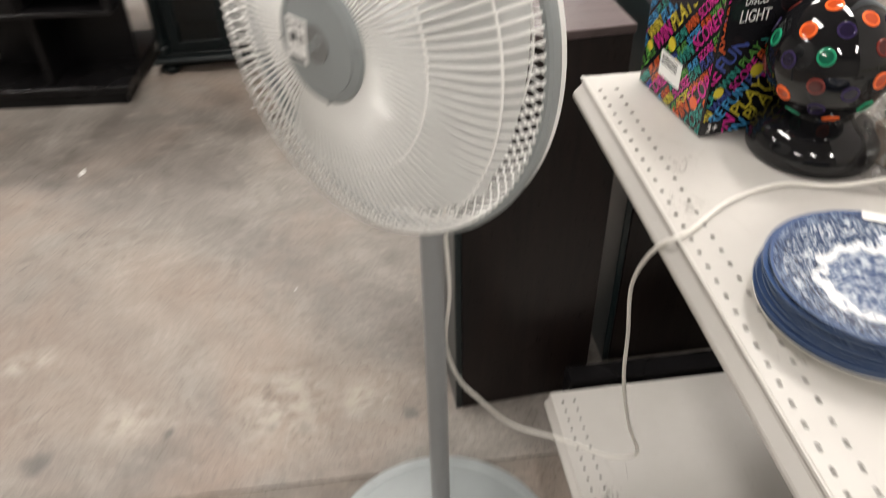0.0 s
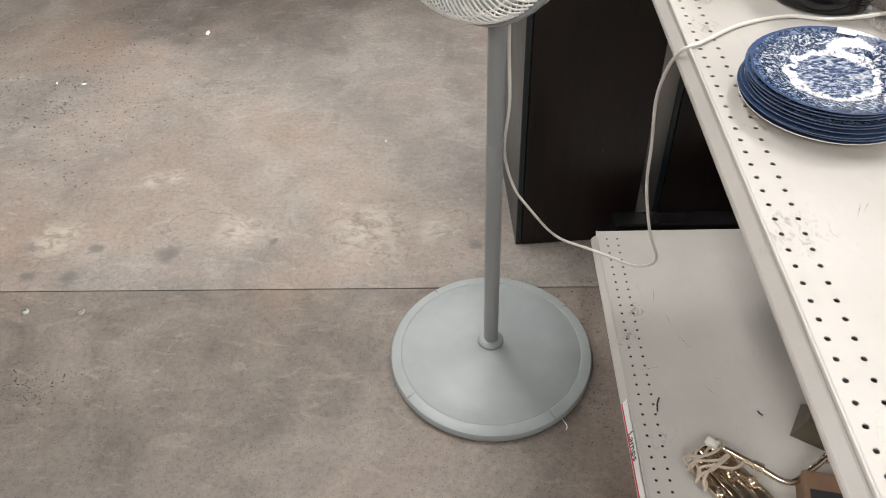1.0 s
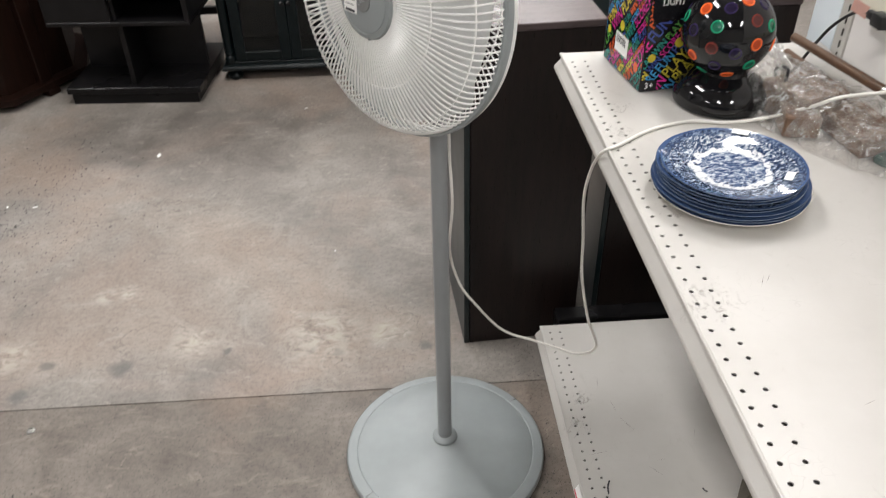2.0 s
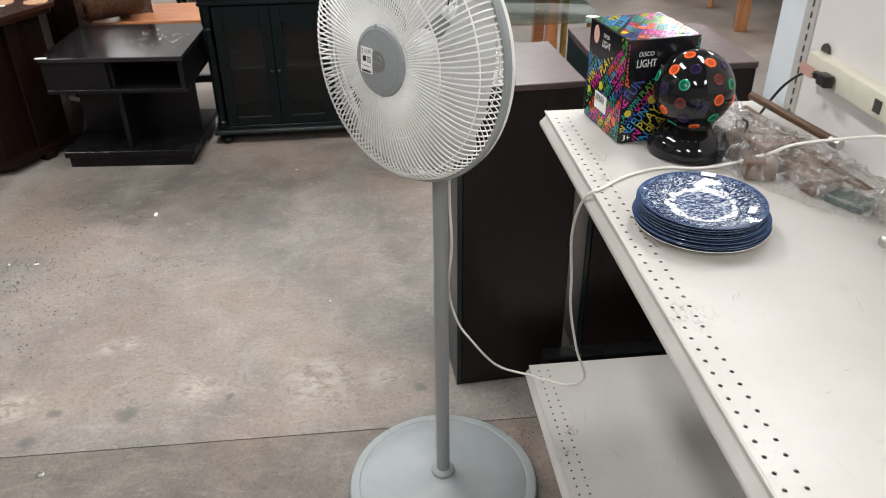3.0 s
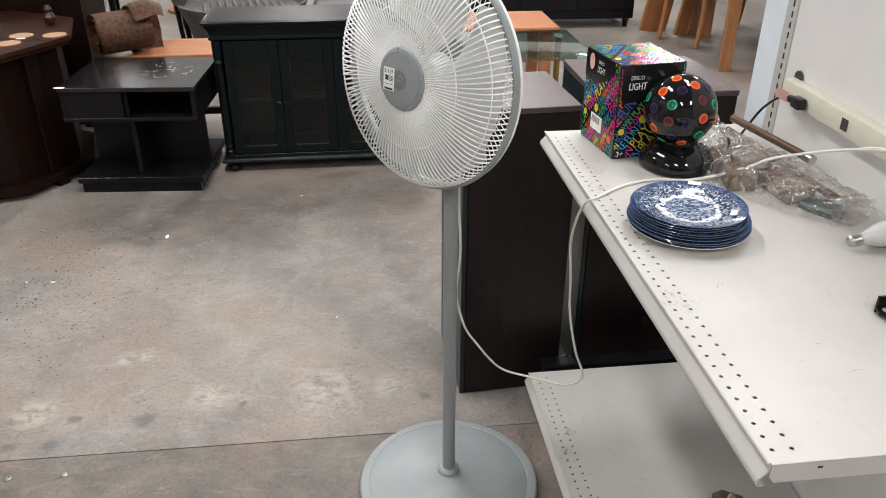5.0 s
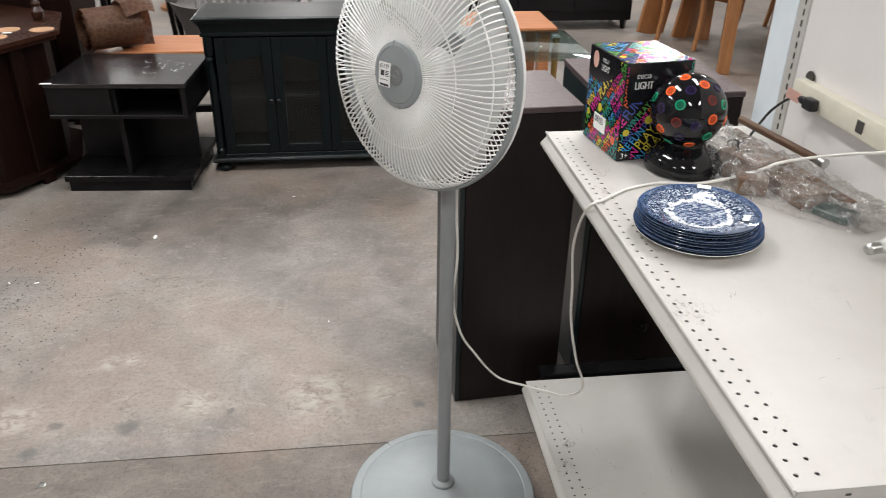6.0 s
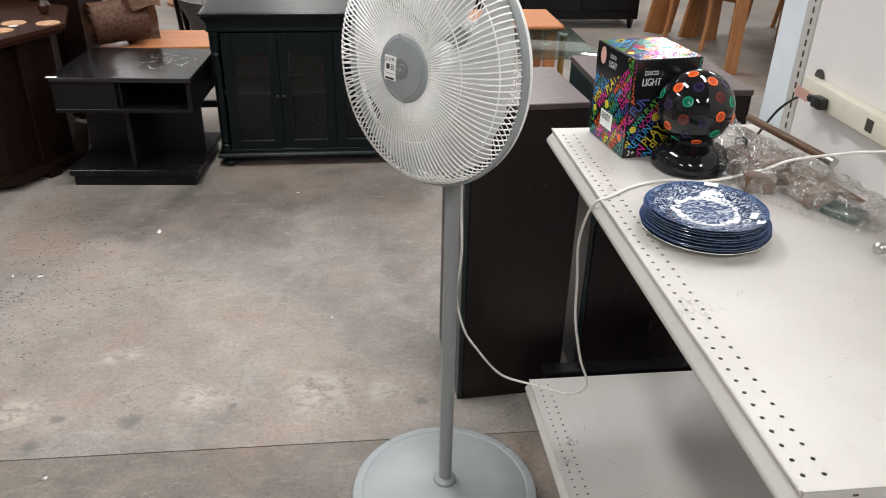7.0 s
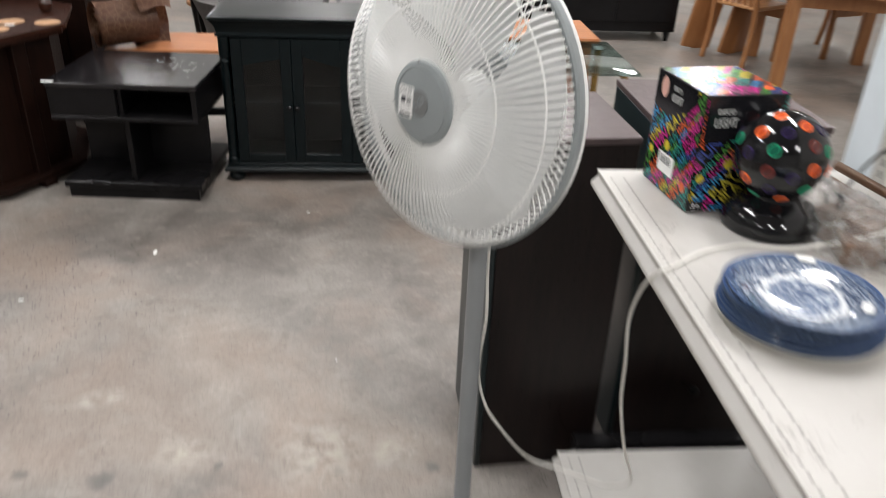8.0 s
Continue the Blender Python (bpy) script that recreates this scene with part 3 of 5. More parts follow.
# knife scratches in the shelf's paint
for x, y, l, a in ((0.118, -0.80, 0.030, 62), (0.128, -0.795, 0.024, 55), (0.30, -0.84, 0.04, 75), (0.22, -1.05, 0.03, 5), (0.27, -1.06, 0.02, 12), (0.15, -1.02, 0.018, 20), (0.36, -0.86, 0.02, 40), (0.20, -0.98, 0.012, 10)):
    bm = bmesh.new()
    dx, dy = math.cos(radians(a)), math.sin(radians(a))
    p = [(-dx * l / 2, -dy * l / 2), (dy * 0.00035, -dx * 0.00035), (dx * l / 2, dy * l / 2), (-dy * 0.00035, dx * 0.00035)]
    bm.faces.new([bm.verts.new((x + q[0], y + q[1], TOP + 0.0004)) for q in p])
    part("scratch", bm, M_UNDER, shelf, "thin grey scratch in the paint", smooth=False)
for x, y, l, a in ((0.11, -0.22, 0.05, 80), (0.13, -0.30, 0.04, 100), (0.15, -0.36, 0.06, 120), (0.06, -0.44, 0.05, 10), (0.20, -0.47, 0.02, 5), (0.18, -0.50, 0.04, 130), (0.30, -0.40, 0.03, 70)):
    bm = bmesh.new()
    dx, dy = math.cos(radians(a)), math.sin(radians(a))
    p = [(-dx * l / 2, -dy * l / 2), (dy * 0.0004, -dx * 0.0004), (dx * l / 2, dy * l / 2), (-dy * 0.0004, dx * 0.0004)]
    bm.faces.new([bm.verts.new((x + q[0], y + q[1], DECK + 0.0004)) for q in p])
    part("scratch", bm, M_UNDER, deck, "thin grey scratch in the paint", smooth=False)
boxpart("kick_plate", (0.05, 0.054, -LEN - 0.3, 0.01, 0.0, DECK - 0.035), M_SHELF, shelving)
boxpart("back_panel", (DEPTH + 0.004, DEPTH + 0.02, -LEN - 0.3, -0.092, 0.02, 2.25), M_PANEL, shelving, "plain white back panel")
for zz in (TOP - 0.12,):
    bm = bmesh.new()
    prism(bm, [(DEPTH, zz - 0.04), (DEPTH, TOP - 0.013), (0.05, TOP - 0.013), (0.05, TOP - 0.035)], 0, 0.003, m=Matrix(((1, 0, 0, 0), (0, 0, 1, -0.006), (0, 1, 0, 0), (0, 0, 0, 1))))
    part("bracket", bm, M_SHELF, shelving)
# slotted upright
bm = bmesh.new()
box(bm, DEPTH + 0.003, DEPTH + 0.07, -0.09, -0.04, 0, 2.2, 0.003)
upright = part("upright", bm, M_SHELF, shelving, "white steel upright with two rows of slots")
bm = bmesh.new()
box(bm, DEPTH + 0.006, DEPTH + 0.09, -0.04, 0.075, 0, 2.2, 0.006)
part("end_post", bm, M_POST, shelving, "white end post with bluish reflected light in its colour")
bm = bmesh.new()
box(bm, DEPTH + 0.001, DEPTH + 0.0028, -0.0725, -0.0685, 0, 0.0145)
slot = part("slot", bm, M_HOLE, upright, smooth=False, m=pose(0, 0, 0.3))
for i in range(1, 66):
    again(slot, pose(0, 0, 0.3 + i * INCH))
# price strip leaning out of the base deck's rail
RAIL = pose(0.0005, 0, DECK - 0.0085, 0, 21, 0)
bm = bmesh.new()
box(bm, -0.0018, 0.0, -LEN, -0.515, -0.022, 0.0)
label_strip = part("price_strip", bm, M_PAPER, shelving, "white paper price strip with a red line", smooth=False, m=RAIL)
boxpart("red_line", (-0.0024, -0.0019, -LEN, -0.515, -0.0205, -0.0165), M_RED, label_strip, bev=0)
bm = bmesh.new()
put_letters(bm, letters("Lamps", 0.026, 0.0004), Matrix(((0, 0, -1, -0.0021), (-1, 0, 0, -0.625), (0, 1, 0, -0.0075), (0, 0, 0, 1))))
part("handwriting", bm, M_INK, label_strip, "handwritten word in black marker", smooth=False)
# black plinth beyond the base deck
bm = bmesh.new()
box(bm, 0.055, 0.56, 0.022, 0.075, 0, 0.158, 0.004)
plinth = part("black_plinth", bm, M_BLACKPAINT)
tagged(plinth, "low black painted plinth board behind the base deck", "plinth")


# ---- pedestal fan ----
FX, FY = -0.283, -0.280
fan = thing("pedestal_fan", pose(FX, FY, 0), "grey pedestal fan with a white wire grille on a round base", "fan")
bm = bmesh.new()
lathe(bm, [(0.2, 0.0), (0.246, 0.0), (0.250, 0.006), (0.2505, 0.016), (0.247, 0.023), (0.240, 0.0265), (0.224, 0.0285), (0.2215, 0.0270), (0.219, 0.0290), (0.15, 0.040), (0.06, 0.0535), (0.034, 0.058), (0.03, 0.058)], 96)
base = part("base", bm, M_FANGREY, fan, "round grey-green plastic base with a seam ring")
for a in (35, 125, 215, 305):
    m = pose(0, 0, 0, 0, 0, a)
    bm = bmesh.new()
    box(bm, 0.2225, 0.246, -0.0009, 0.0009, 0.0225, 0.0285, m=m @ pose(0, 0, 0, 0, 0, 0))
    part("seam", bm, M_FANDARK, base, smooth=False)
bm = bmesh.new()
lathe(bm, [(0.018, 0.055), (0.029, 0.056), (0.031, 0.060), (0.030, 0.066), (0.025, 0.071), (0.019, 0.073)], 40)
part("collar", bm, M_FANGREY, fan)
bm = bmesh.new()
lathe(bm, [(0.0172, 0.06), (0.0172, 0.62), (0.0172, 0.66)], 32)
part("lower_pole", bm, M_FANPOLE, fan)
bm = bmesh.new()
lathe(bm, [(0.0165, 0.655), (0.0165, 1.10)], 32)
part("upper_pole", bm, M_FANPOLE, fan)
HEAD_YAW, HEAD_TILT, HEAD_Z = -51.0, 4.0, 1.193
# the head looks along its local -y
head_m = pose(0, 0, HEAD_Z, 0, 0, HEAD_YAW) @ pose(0, 0, 0, -HEAD_TILT, 0, 0)
turn = head_m @ pose(0, -0.075, 0) @ Matrix(((1, 0, 0, 0), (0, 0, -1, 0), (0, 1, 0, 0), (0, 0, 0, 1)))
bm = bmesh.new()
lathe(bm, [(0.03, -0.17), (0.055, -0.165), (0.072, -0.14), (0.078, -0.09), (0.078, -0.05), (0.05, -0.045)], 40)
part("motor_housing", bm, M_FANGREY, fan, m=turn)
bm = bmesh.new()
box(bm, -0.03, 0.03, -0.035, 0.045, -0.13, -0.045, 0.01, 2)
part("neck", bm, M_FANDARK, fan, m=head_m)
R = 0.237
bm = bmesh.new()
lathe(bm, [(R - 0.004, -0.010), (R + 0.001, -0.010), (R + 0.003, -0.004), (R + 0.003, 0.004), (R, 0.007), (R - 0.006, 0.006), (R - 0.006, -0.007), (R - 0.004, -0.010)], 120, cap=False)
grille = part("front_grille", bm, M_FANGREY, fan, "white wire guard with a pale grey rim", m=turn)
prof = [(0.056, 0.068), (0.10, 0.0675), (0.150, 0.064), (0.190, 0.057), (0.214, 0.046), (0.227, 0.030), (0.232, 0.012), (0.2325, 0.0)]


def wire(profile, swirl, rad):
    pts = []
    for i, p in enumerate(smooth_path([(r, 0, z) for r, z in profile], 4)):
        a = swirl * (p.x - profile[0][0])
        pts.append(Vector((p.x * math.cos(a), p.x * math.sin(a), p.z)))
    w = bmesh.new()
    tube(w, pts, rad, 5)
    return w


WIRES = 120
first = part("wire", wire(prof, 0.35, 0.0016), M_WIRE, grille)
for i in range(1, WIRES):
    again(first, pose(0, 0, 0, 0, 0, 360 * i / WIRES))
for rr, zz in ((0.142, 0.0636), (0.2145, 0.0440)):
    bm = bmesh.new()
    tube(bm, [Vector((rr * math.cos(2 * math.pi * i / 120), rr * math.sin(2 * math.pi * i / 120), zz)) for i in range(120)], 0.0017, 6, True)
    part("ring", bm, M_WIRE, grille)
bm = bmesh.new()
lathe(bm, [(0.05, 0.085), (0.0635, 0.087), (0.064, 0.095), (0.0615, 0.0995), (0.0545, 0.1015), (0.0535, 0.1003), (0.0525, 0.1015), (0.03, 0.1035), (0.0015, 0.104)], 72)
hub = part("hub_cap", bm, M_FANGREY, grille, "round grey hub cap", m=pose(0, 0, -0.026))
for a in (10, 100, 190, 280):
    bm = bmesh.new()
    box(bm, 0.0545, 0.0638, -0.0006, 0.0006, 0.096, 0.1012, m=pose(0, 0, 0, 0, 0, a))
    part("notch", bm, M_FANDARK, hub, smooth=False)
bm = bmesh.new()
lathe(bm, [(0.0005, 0.1040), (0.0195, 0.1040), (0.0195, 0.1048), (0.0005, 0.1052)], 48)
for rr, cx, cy in ((0.006, 0.005, 0.004), (0.0045, -0.006, -0.005)):
    tube(bm, [Vector((cx + rr * math.cos(i * 0.35), cy + rr * math.sin(i * 0.35), 0.1054)) for i in range(16)], 0.0009, 5, mat=1)
part("badge", bm, [M_LOGO, M_FANGREY], hub, "plain dark grey round badge")
bm = bmesh.new()
box(bm, -0.0435, -0.0125, -0.026, 0.020, 0.1044, 0.1056, mat=0)
put_letters(bm, letters("$14.99", 0.0108), pose(-0.0285, 0.0125, 0.1058) @ Matrix.Diagonal((0.85, 1.15, 1, 1)), 1)
box(bm, -0.038, -0.0285, -0.0055, 0.0045, 0.1056, 0.1058, mat=1)
for i in range(4):
    box(bm, -0.026, -0.016, -0.006 + i * 0.003, -0.0045 + i * 0.003, 0.1056, 0.1058, mat=1)
box(bm, -0.040, -0.0175, -0.0135, -0.0125, 0.1056, 0.1058, mat=1)
box(bm, -0.040, -0.0165, -0.0245, -0.0205, 0.1056, 0.1058, mat=1)
part("price_sticker", bm, [M_PAPER, M_INK], hub, "white price sticker with black print", smooth=False)
# rear guard
bm = bmesh.new()
lathe(bm, [(R - 0.008, -0.02), (R - 0.001, -0.02), (R - 0.001, -0.0125), (R - 0.008, -0.0125), (R - 0.008, -0.02)], 120, cap=False)
rear = part("rear_grille", bm, M_WIRE, fan, "white wire rear guard", m=turn)
rprof = [(0.075, -0.062), (0.14, -0.060), (0.185, -0.052), (0.214, -0.038), (0.229, -0.024), (0.2315, -0.014)]
first = part("wire", wire(rprof, 0.2, 0.00115), M_WIRE, rear)
for i in range(1, 96):
    again(first, pose(0, 0, 0, 0, 0, 360 * i / 96))
bm = bmesh.new()
tube(bm, [Vector((0.17 * math.cos(2 * math.pi * i / 96), 0.17 * math.sin(2 * math.pi * i / 96), -0.0565)) for i in range(96)], 0.0016, 6, True)
part("ring", bm, M_WIRE, rear)
# propeller at rest
bm = bmesh.new()
lathe(bm, [(0.001, 0.03), (0.03, 0.028), (0.04, 0.015), (0.042, -0.04), (0.03, -0.045)], 32)
prop = part("propeller_hub", bm, M_BLADE, fan, m=turn)


def blade():
    b = bmesh.new()
    rows = []
    for i in range(13):
        r = 0.036 + (0.214 - 0.036) * i / 12
        w0 = -0.50 - 0.28 * math.sin(math.pi * i / 14)
        w1 = 0.46 + 0.56 * (i / 12) ** 0.7 - (0.25 * max(0, i - 10) / 2)
        row = []
        for k in range(11):
            u = k / 10
            a = w0 + (w1 - w0) * u
            row.append(b.verts.new((r * math.cos(a), r * math.sin(a), 0.022 - 0.05 * u + 0.012 * math.sin(math.pi * u))))
        rows.append(row)
    for p, q in zip(rows, rows[1:]):
        for k in range(10):
            b.faces.new((p[k], p[k + 1], q[k + 1], q[k]))
    bmesh.ops.solidify(b, geom=b.faces[:], thickness=0.002)
    return b


first = part("blade", blade(), M_BLADE, prop)
for i in range(1, 4):
    again(first, pose(0, 0, 0, 0, 0, 90 * i))

# the fan's cord: down the pole, over the deck, up over the shelf to the socket strip
cord_pts = [(-0.262, -0.268, 0.98), (-0.261, -0.262, 0.86), (-0.256, -0.258, 0.74), (-0.262, -0.245, 0.615), (-0.240, -0.228, 0.51), (-0.206, -0.222, 0.445), (-0.140, -0.228, 0.362), (-0.067, -0.255, 0.346), (-0.02, -0.292, 0.353), (0.013, -0.322, 0.362), (0.040, -0.350, 0.392), (0.046, -0.362, 0.430), (0.022, -0.362, 0.500), (-0.001, -0.360, 0.614), (-0.006, -0.356, 0.71), (-0.012, -0.352, 0.80), (-0.014, -0.385, 0.88), (-0.0105, -0.418, 0.931), (0.000, -0.428, 0.9465), (0.02, -0.42, 0.9485), (0.09, -0.37, 0.9485), (0.17, -0.345, 0.9485), (0.235, -0.362, 0.951), (0.30, -0.380, 0.968), (0.36, -0.40, 0.995), (0.404, -0.415, 1.018), (0.47, -0.49, 1.06), (0.520, -0.555, 1.088)]
bm = bmesh.new()
tube(bm, smooth_path(cord_pts, 8), 0.0030, 8)
cord = part("extension_lead", bm, M_CORD)
tagged(cord, "thin white power cord looped from the fan over the shelf", "cord")
bm = bmesh.new()
tube(bm, [Vector((0.505, -0.536, 1.080)), Vector((0.52, -0.555, 1.088)), Vector((0.548, -0.575, 1.090))], [0.0035, 0.005, 0.0055], 8)
part("plug", bm, M_CORD, cord)


# ---- on the shelf ----
WALLX = DEPTH + 0.004
strip = thing("power_strip", pose(WALLX, 0, -0.003), "long ivory plastic socket strip fixed to the back panel", "power strip")
bm = bmesh.new()
box(bm, -0.032, 0.0, -LEN - 0.25, -0.145, 1.066, 1.117, 0.004, 2)
part("body", bm, M_IVORY, strip)
for yy in (-0.415, -0.59, -0.76, -0.93, -1.10):
    boxpart("socket", (-0.0335, -0.0325, yy - 0.012, yy + 0.012, 1.078, 1.104), M_HOLE, strip, "black socket face", bev=0.0004)
bm = bmesh.new()
lathe(bm, [(0.016, 0.0), (0.016, 0.004)], 24, m=Matrix.Translation((-0.003, -0.162, 1.120)) @ pose(0, 0, 0, 0, -90, 0))
part("cable_hole", bm, M_HOLE, strip, "dark cable hole", smooth=False)
pl = thing("black_plug", pose(WALLX - 0.034, -0.248, 1.083), "black mains plug with a short black cord and faded tag", "plug")
bm = bmesh.new()
box(bm, -0.022, 0, -0.018, 0.018, -0.013, 0.013, 0.004, 2)
box(bm, -0.018, -0.006, 0.016, 0.04, -0.008, 0.008, 0.003, 2)
part("body", bm, M_BLACKCORD, pl)
bm = bmesh.new()
tube(bm, smooth_path([(-0.012, 0.038, 0), (-0.014, 0.08, -0.012), (-0.03, 0.115, -0.05), (-0.05, 0.125, -0.09), (-0.09, 0.10, -0.125), (-0.16, 0.02, -0.135)], 8), 0.0032, 8)
part("cord", bm, M_BLACKCORD, pl)
bm = bmesh.new()
box(bm, -0.001, 0.0, -0.02, 0.02, -0.012, 0.012, m=pose(-0.018, 0.062, 0.002, 8, 0, 15))
part("tag", bm, M_TAG, pl, "faded pink paper tag", smooth=False)

# stack of plates
PX, PY = 0.151, -0.580


def plate_mesh(r, mats, tilt=0):
    b = bmesh.new()
    s = r / 0.108
    pr = [(0.0, 0.0025), (0.030, 0.0025), (0.060 * s, 0.003), (0.068 * s, 0.006), (0.080 * s, 0.0105), (0.100 * s, 0.0140), (0.108 * s, 0.0160)]
    under = [(0.1085 * s, 0.0150), (0.104 * s, 0.0120), (0.080 * s, 0.0072), (0.062 * s, 0.0010), (0.060 * s, 0.0), (0.0, 0.0)]
    lathe(b, [(max(x, 0.0004), z) for x, z in pr], 72, cap=False)
    lathe(b, [(x if x else 0.0004, z) for x, z in [(0.108 * s, 0.0160)] + under], 72, cap=False, mat=1)
    bmesh.ops.remove_doubles(b, verts=b.verts, dist=0.00002)
    return b


random.seed(5)
zz = TOP + 0.0005
for i in range(9):
    r = 0.117 if i < 4 else (0.110 if i < 8 else 0.108)
    dx, dy = random.uniform(-0.003, 0.003), random.uniform(-0.003, 0.003)
    if i >= 4:
        dx -= 0.003
    pt = thing("dinner_plate", pose(PX + dx, PY + dy, zz, 0, 0, random.uniform(0, 360)), "blue and white transfer-printed china plate in a stack" if i == 8 else "blue glazed china plate under others in a stack", "plate", "stack of plates")
    part("plate_body", plate_mesh(r, None), [M_PLATE_TOP, M_PLATE if i else M_CORD], pt)
    zz += 0.0052
    last = pt
stick = thing("price_sticker", pose(PX - 0.003, PY, zz + 0.0098), "two small white price stickers on the top plate", "sticker")
for az, rr in ((62, 0.097), (-37, 0.085)):
    bm = bmesh.new()
    box(bm, -0.006, 0.006, -0.013, 0.013, 0, 0.0005)
    part("sticker", bm, M_PAPER, stick, smooth=False, m=pose(0, 0, 0, 0, 0, az) @ pose(rr, 0, 0.0016 if rr > 0.09 else -0.0004, 0, -10, 0))

# disco light carton
BX, BY, BW, BD, BH = 0.113, -0.212, 0.165, 0.185, 0.226
carton = thing("toy_carton", pose(BX, BY, TOP + 0.001, 0, 0, 8), "black carton printed with bright words, for a disco light", "carton")
boxpart("carton_body", (0, BW, 0, BD, 0, BH), M_CARTON, carton, bev=0.0012)


def printed_face(name, m, w, h, seed):
    """Slanting bright words that fill a face below a black heading panel."""
    rnd = random.Random(seed)
    words = ["WIN", "PLAY", "SCORE", "FUN", "WIN", "SCORE", "FUN", "PLAY"]
    keys = list(M_INKS)
    b = bmesh.new()
    slope = 52
    row = -h * 0.4
    k = rnd.randrange(8)
    while row < 1.35 * h:
        size = rnd.choice((0.014, 0.018, 0.018, 0.024, 0.029))
        along = -0.9 * h + rnd.uniform(0, 0.03)
        while along < 1.25 * h:
            word = words[k % 8]
            k += 1
            me = letters(word, size)
            xs = [v.co.x for v in me.vertices]
            wid = (max(xs) - min(xs)) * 0.92
            col = rnd.randrange(len(keys))
            mm = pose(0, 0, 0, 0, 0, slope) @ pose(along + wid / 2, -row + h * 0.35, 0) @ Matrix.Diagonal((0.9, 1.18, 1, 1))
            mm2 = mm @ Matrix.Translation((0.0006, 0.0005, 0.00002))
            put_letters(b, me, mm, col)
            put_letters(b, me, mm2, col)
            along += wid + 0.004
        row += size * 0.86
    for x, y, r in ((0.42, 0.42, 0.010), (0.85, 0.18, 0.010), (0.1, 0.3, 0.008)):
        vs = [b.verts.new((x * w + r * math.cos(i * math.pi / 12), y * h + r * math.sin(i * math.pi / 12), 0.0001)) for i in range(24)]
        b.faces.new(vs).material_index = rnd.choice((2, 3, 2))
    for co, no in (((0.002, 0, 0), (-1, 0, 0)), ((w - 0.002, 0, 0), (1, 0, 0)), ((0, 0.002, 0), (0, -1, 0)), ((0, h - 0.003, 0), (0, 1, 0))):
        bmesh.ops.bisect_plane(b, geom=b.verts[:] + b.edges[:] + b.faces[:], plane_co=co, plane_no=no, clear_outer=True)
    o = part(name, b, list(M_INKS.values()), carton, "bright slanting printed words", smooth=False, m=m)
    return o


FRONT = Matrix(((1, 0, 0, 0), (0, 0, -1, -0.0006), (0, 1, 0, 0), (0, 0, 0, 1)))
LEFT = Matrix(((0, 0, -1, -0.0006), (-1, 0, 0, BD), (0, 1, 0, 0), (0, 0, 0, 1)))
TOPF = Matrix(((1, 0, 0, 0), (0, 1, 0, 0), (0, 0, 1, BH + 0.0006), (0, 0, 0, 1)))
for fm, fw, fh, sd, nm in ((FRONT, BW, BH, 3, "front_print"), (LEFT, BD, BH, 8, "side_print"), (TOPF, BW, BD, 12, "top_print")):
    printed_face(nm, fm, fw, fh, sd)
bm = bmesh.new()
prism(bm, [(0.006, BH * 0.66), (0.012, BH * 0.60), (0.075, BH * 0.63), (0.115, BH * 0.80), (0.157, BH * 0.9), (0.157, BH - 0.001), (0.004, BH - 0.001)], 0.0004, 0.0008, 0)
put_letters(bm, letters("DISCO", 0.0135), pose(0.043, BH * 0.865, 0.001) @ Matrix.Diagonal((0.85, 1, 1, 1)), 1)
for dx in (0, 0.0006):
    put_letters(bm, letters("LIGHT", 0.0225), pose(0.045 + dx, BH * 0.775, 0.001) @ Matrix.Diagonal((0.72, 1.05, 1, 1)), 1)
part("front_heading", bm, [M_CARTON, M_PAPER], carton, "black heading with white words", smooth=False, m=FRONT)
bm = bmesh.new()
box(bm, 0.001, 0.034, 0.001, 0.024, 0.0004, 0.0008, mat=0)
put_letters(bm, letters("3+", 0.018), pose(0.018, 0.012, 0.001), 1)
part("age_mark", bm, [M_CARTON, M_PAPER], carton, "white age mark on black", smooth=False, m=FRONT)
bm = bmesh.new()
prism(bm, [(0.001, BH * 0.70), (0.06, BH * 0.66), (0.11, BH * 0.74), (0.157, BH * 0.87), (0.157, BH - 0.001), (0.001, BH - 0.001)], 0.0004, 0.0008, 0)
put_letters(bm, letters("DISCO", 0.012), pose(0.085, BH * 0.91, 0.001) @ Matrix.Diagonal((0.85, 1, 1, 1)), 1)
put_letters(bm, letters("LIGHT", 0.020), pose(0.087, BH * 0.83, 0.001) @ Matrix.Diagonal((0.72, 1.05, 1, 1)), 1)
vs = [bm.verts.new((0.035 + 0.014 * math.cos(i * math.pi / 12), BH * 0.88 + 0.02 * math.sin(i * math.pi / 12), 0.001)) for i in range(24)]
bm.faces.new(vs).material_index = 2
box(bm, 0.055, 0.115, 0.04, 0.078, 0.0004, 0.0012, mat=1)
for i in range(14):
    box(bm, 0.060 + i * 0.0032, 0.0615 + i * 0.0032, 0.058, 0.074, 0.0012, 0.0014, mat=3)
part("side_heading", bm, [M_CARTON, M_PAPER, M_TAG, M_INK], carton, "black heading, pink dot and white barcode sticker", smooth=False, m=LEFT)

# disco ball lamp
ORB = Vector((0.253, -0.262, TOP))
disco = thing("disco_lamp", Matrix.Translation(ORB), "glossy black disco ball lamp with coloured round lenses", "lamp")
bm = bmesh.new()
lathe(bm, [(0.078, 0.0), (0.086, 0.005), (0.0875, 0.018), (0.083, 0.034), (0.070, 0.048), (0.052, 0.056), (0.043, 0.062), (0.040, 0.075)], 64)
part("base", bm, M_GLOSSBLACK, disco)
bm = bmesh.new()
bmesh.ops.create_uvsphere(bm, u_segments=56, v_segments=32, radius=0.080, matrix=Matrix.Translation((0, 0, 0.138)))
ball = part("ball", bm, M_GLOSSBLACK, disco)
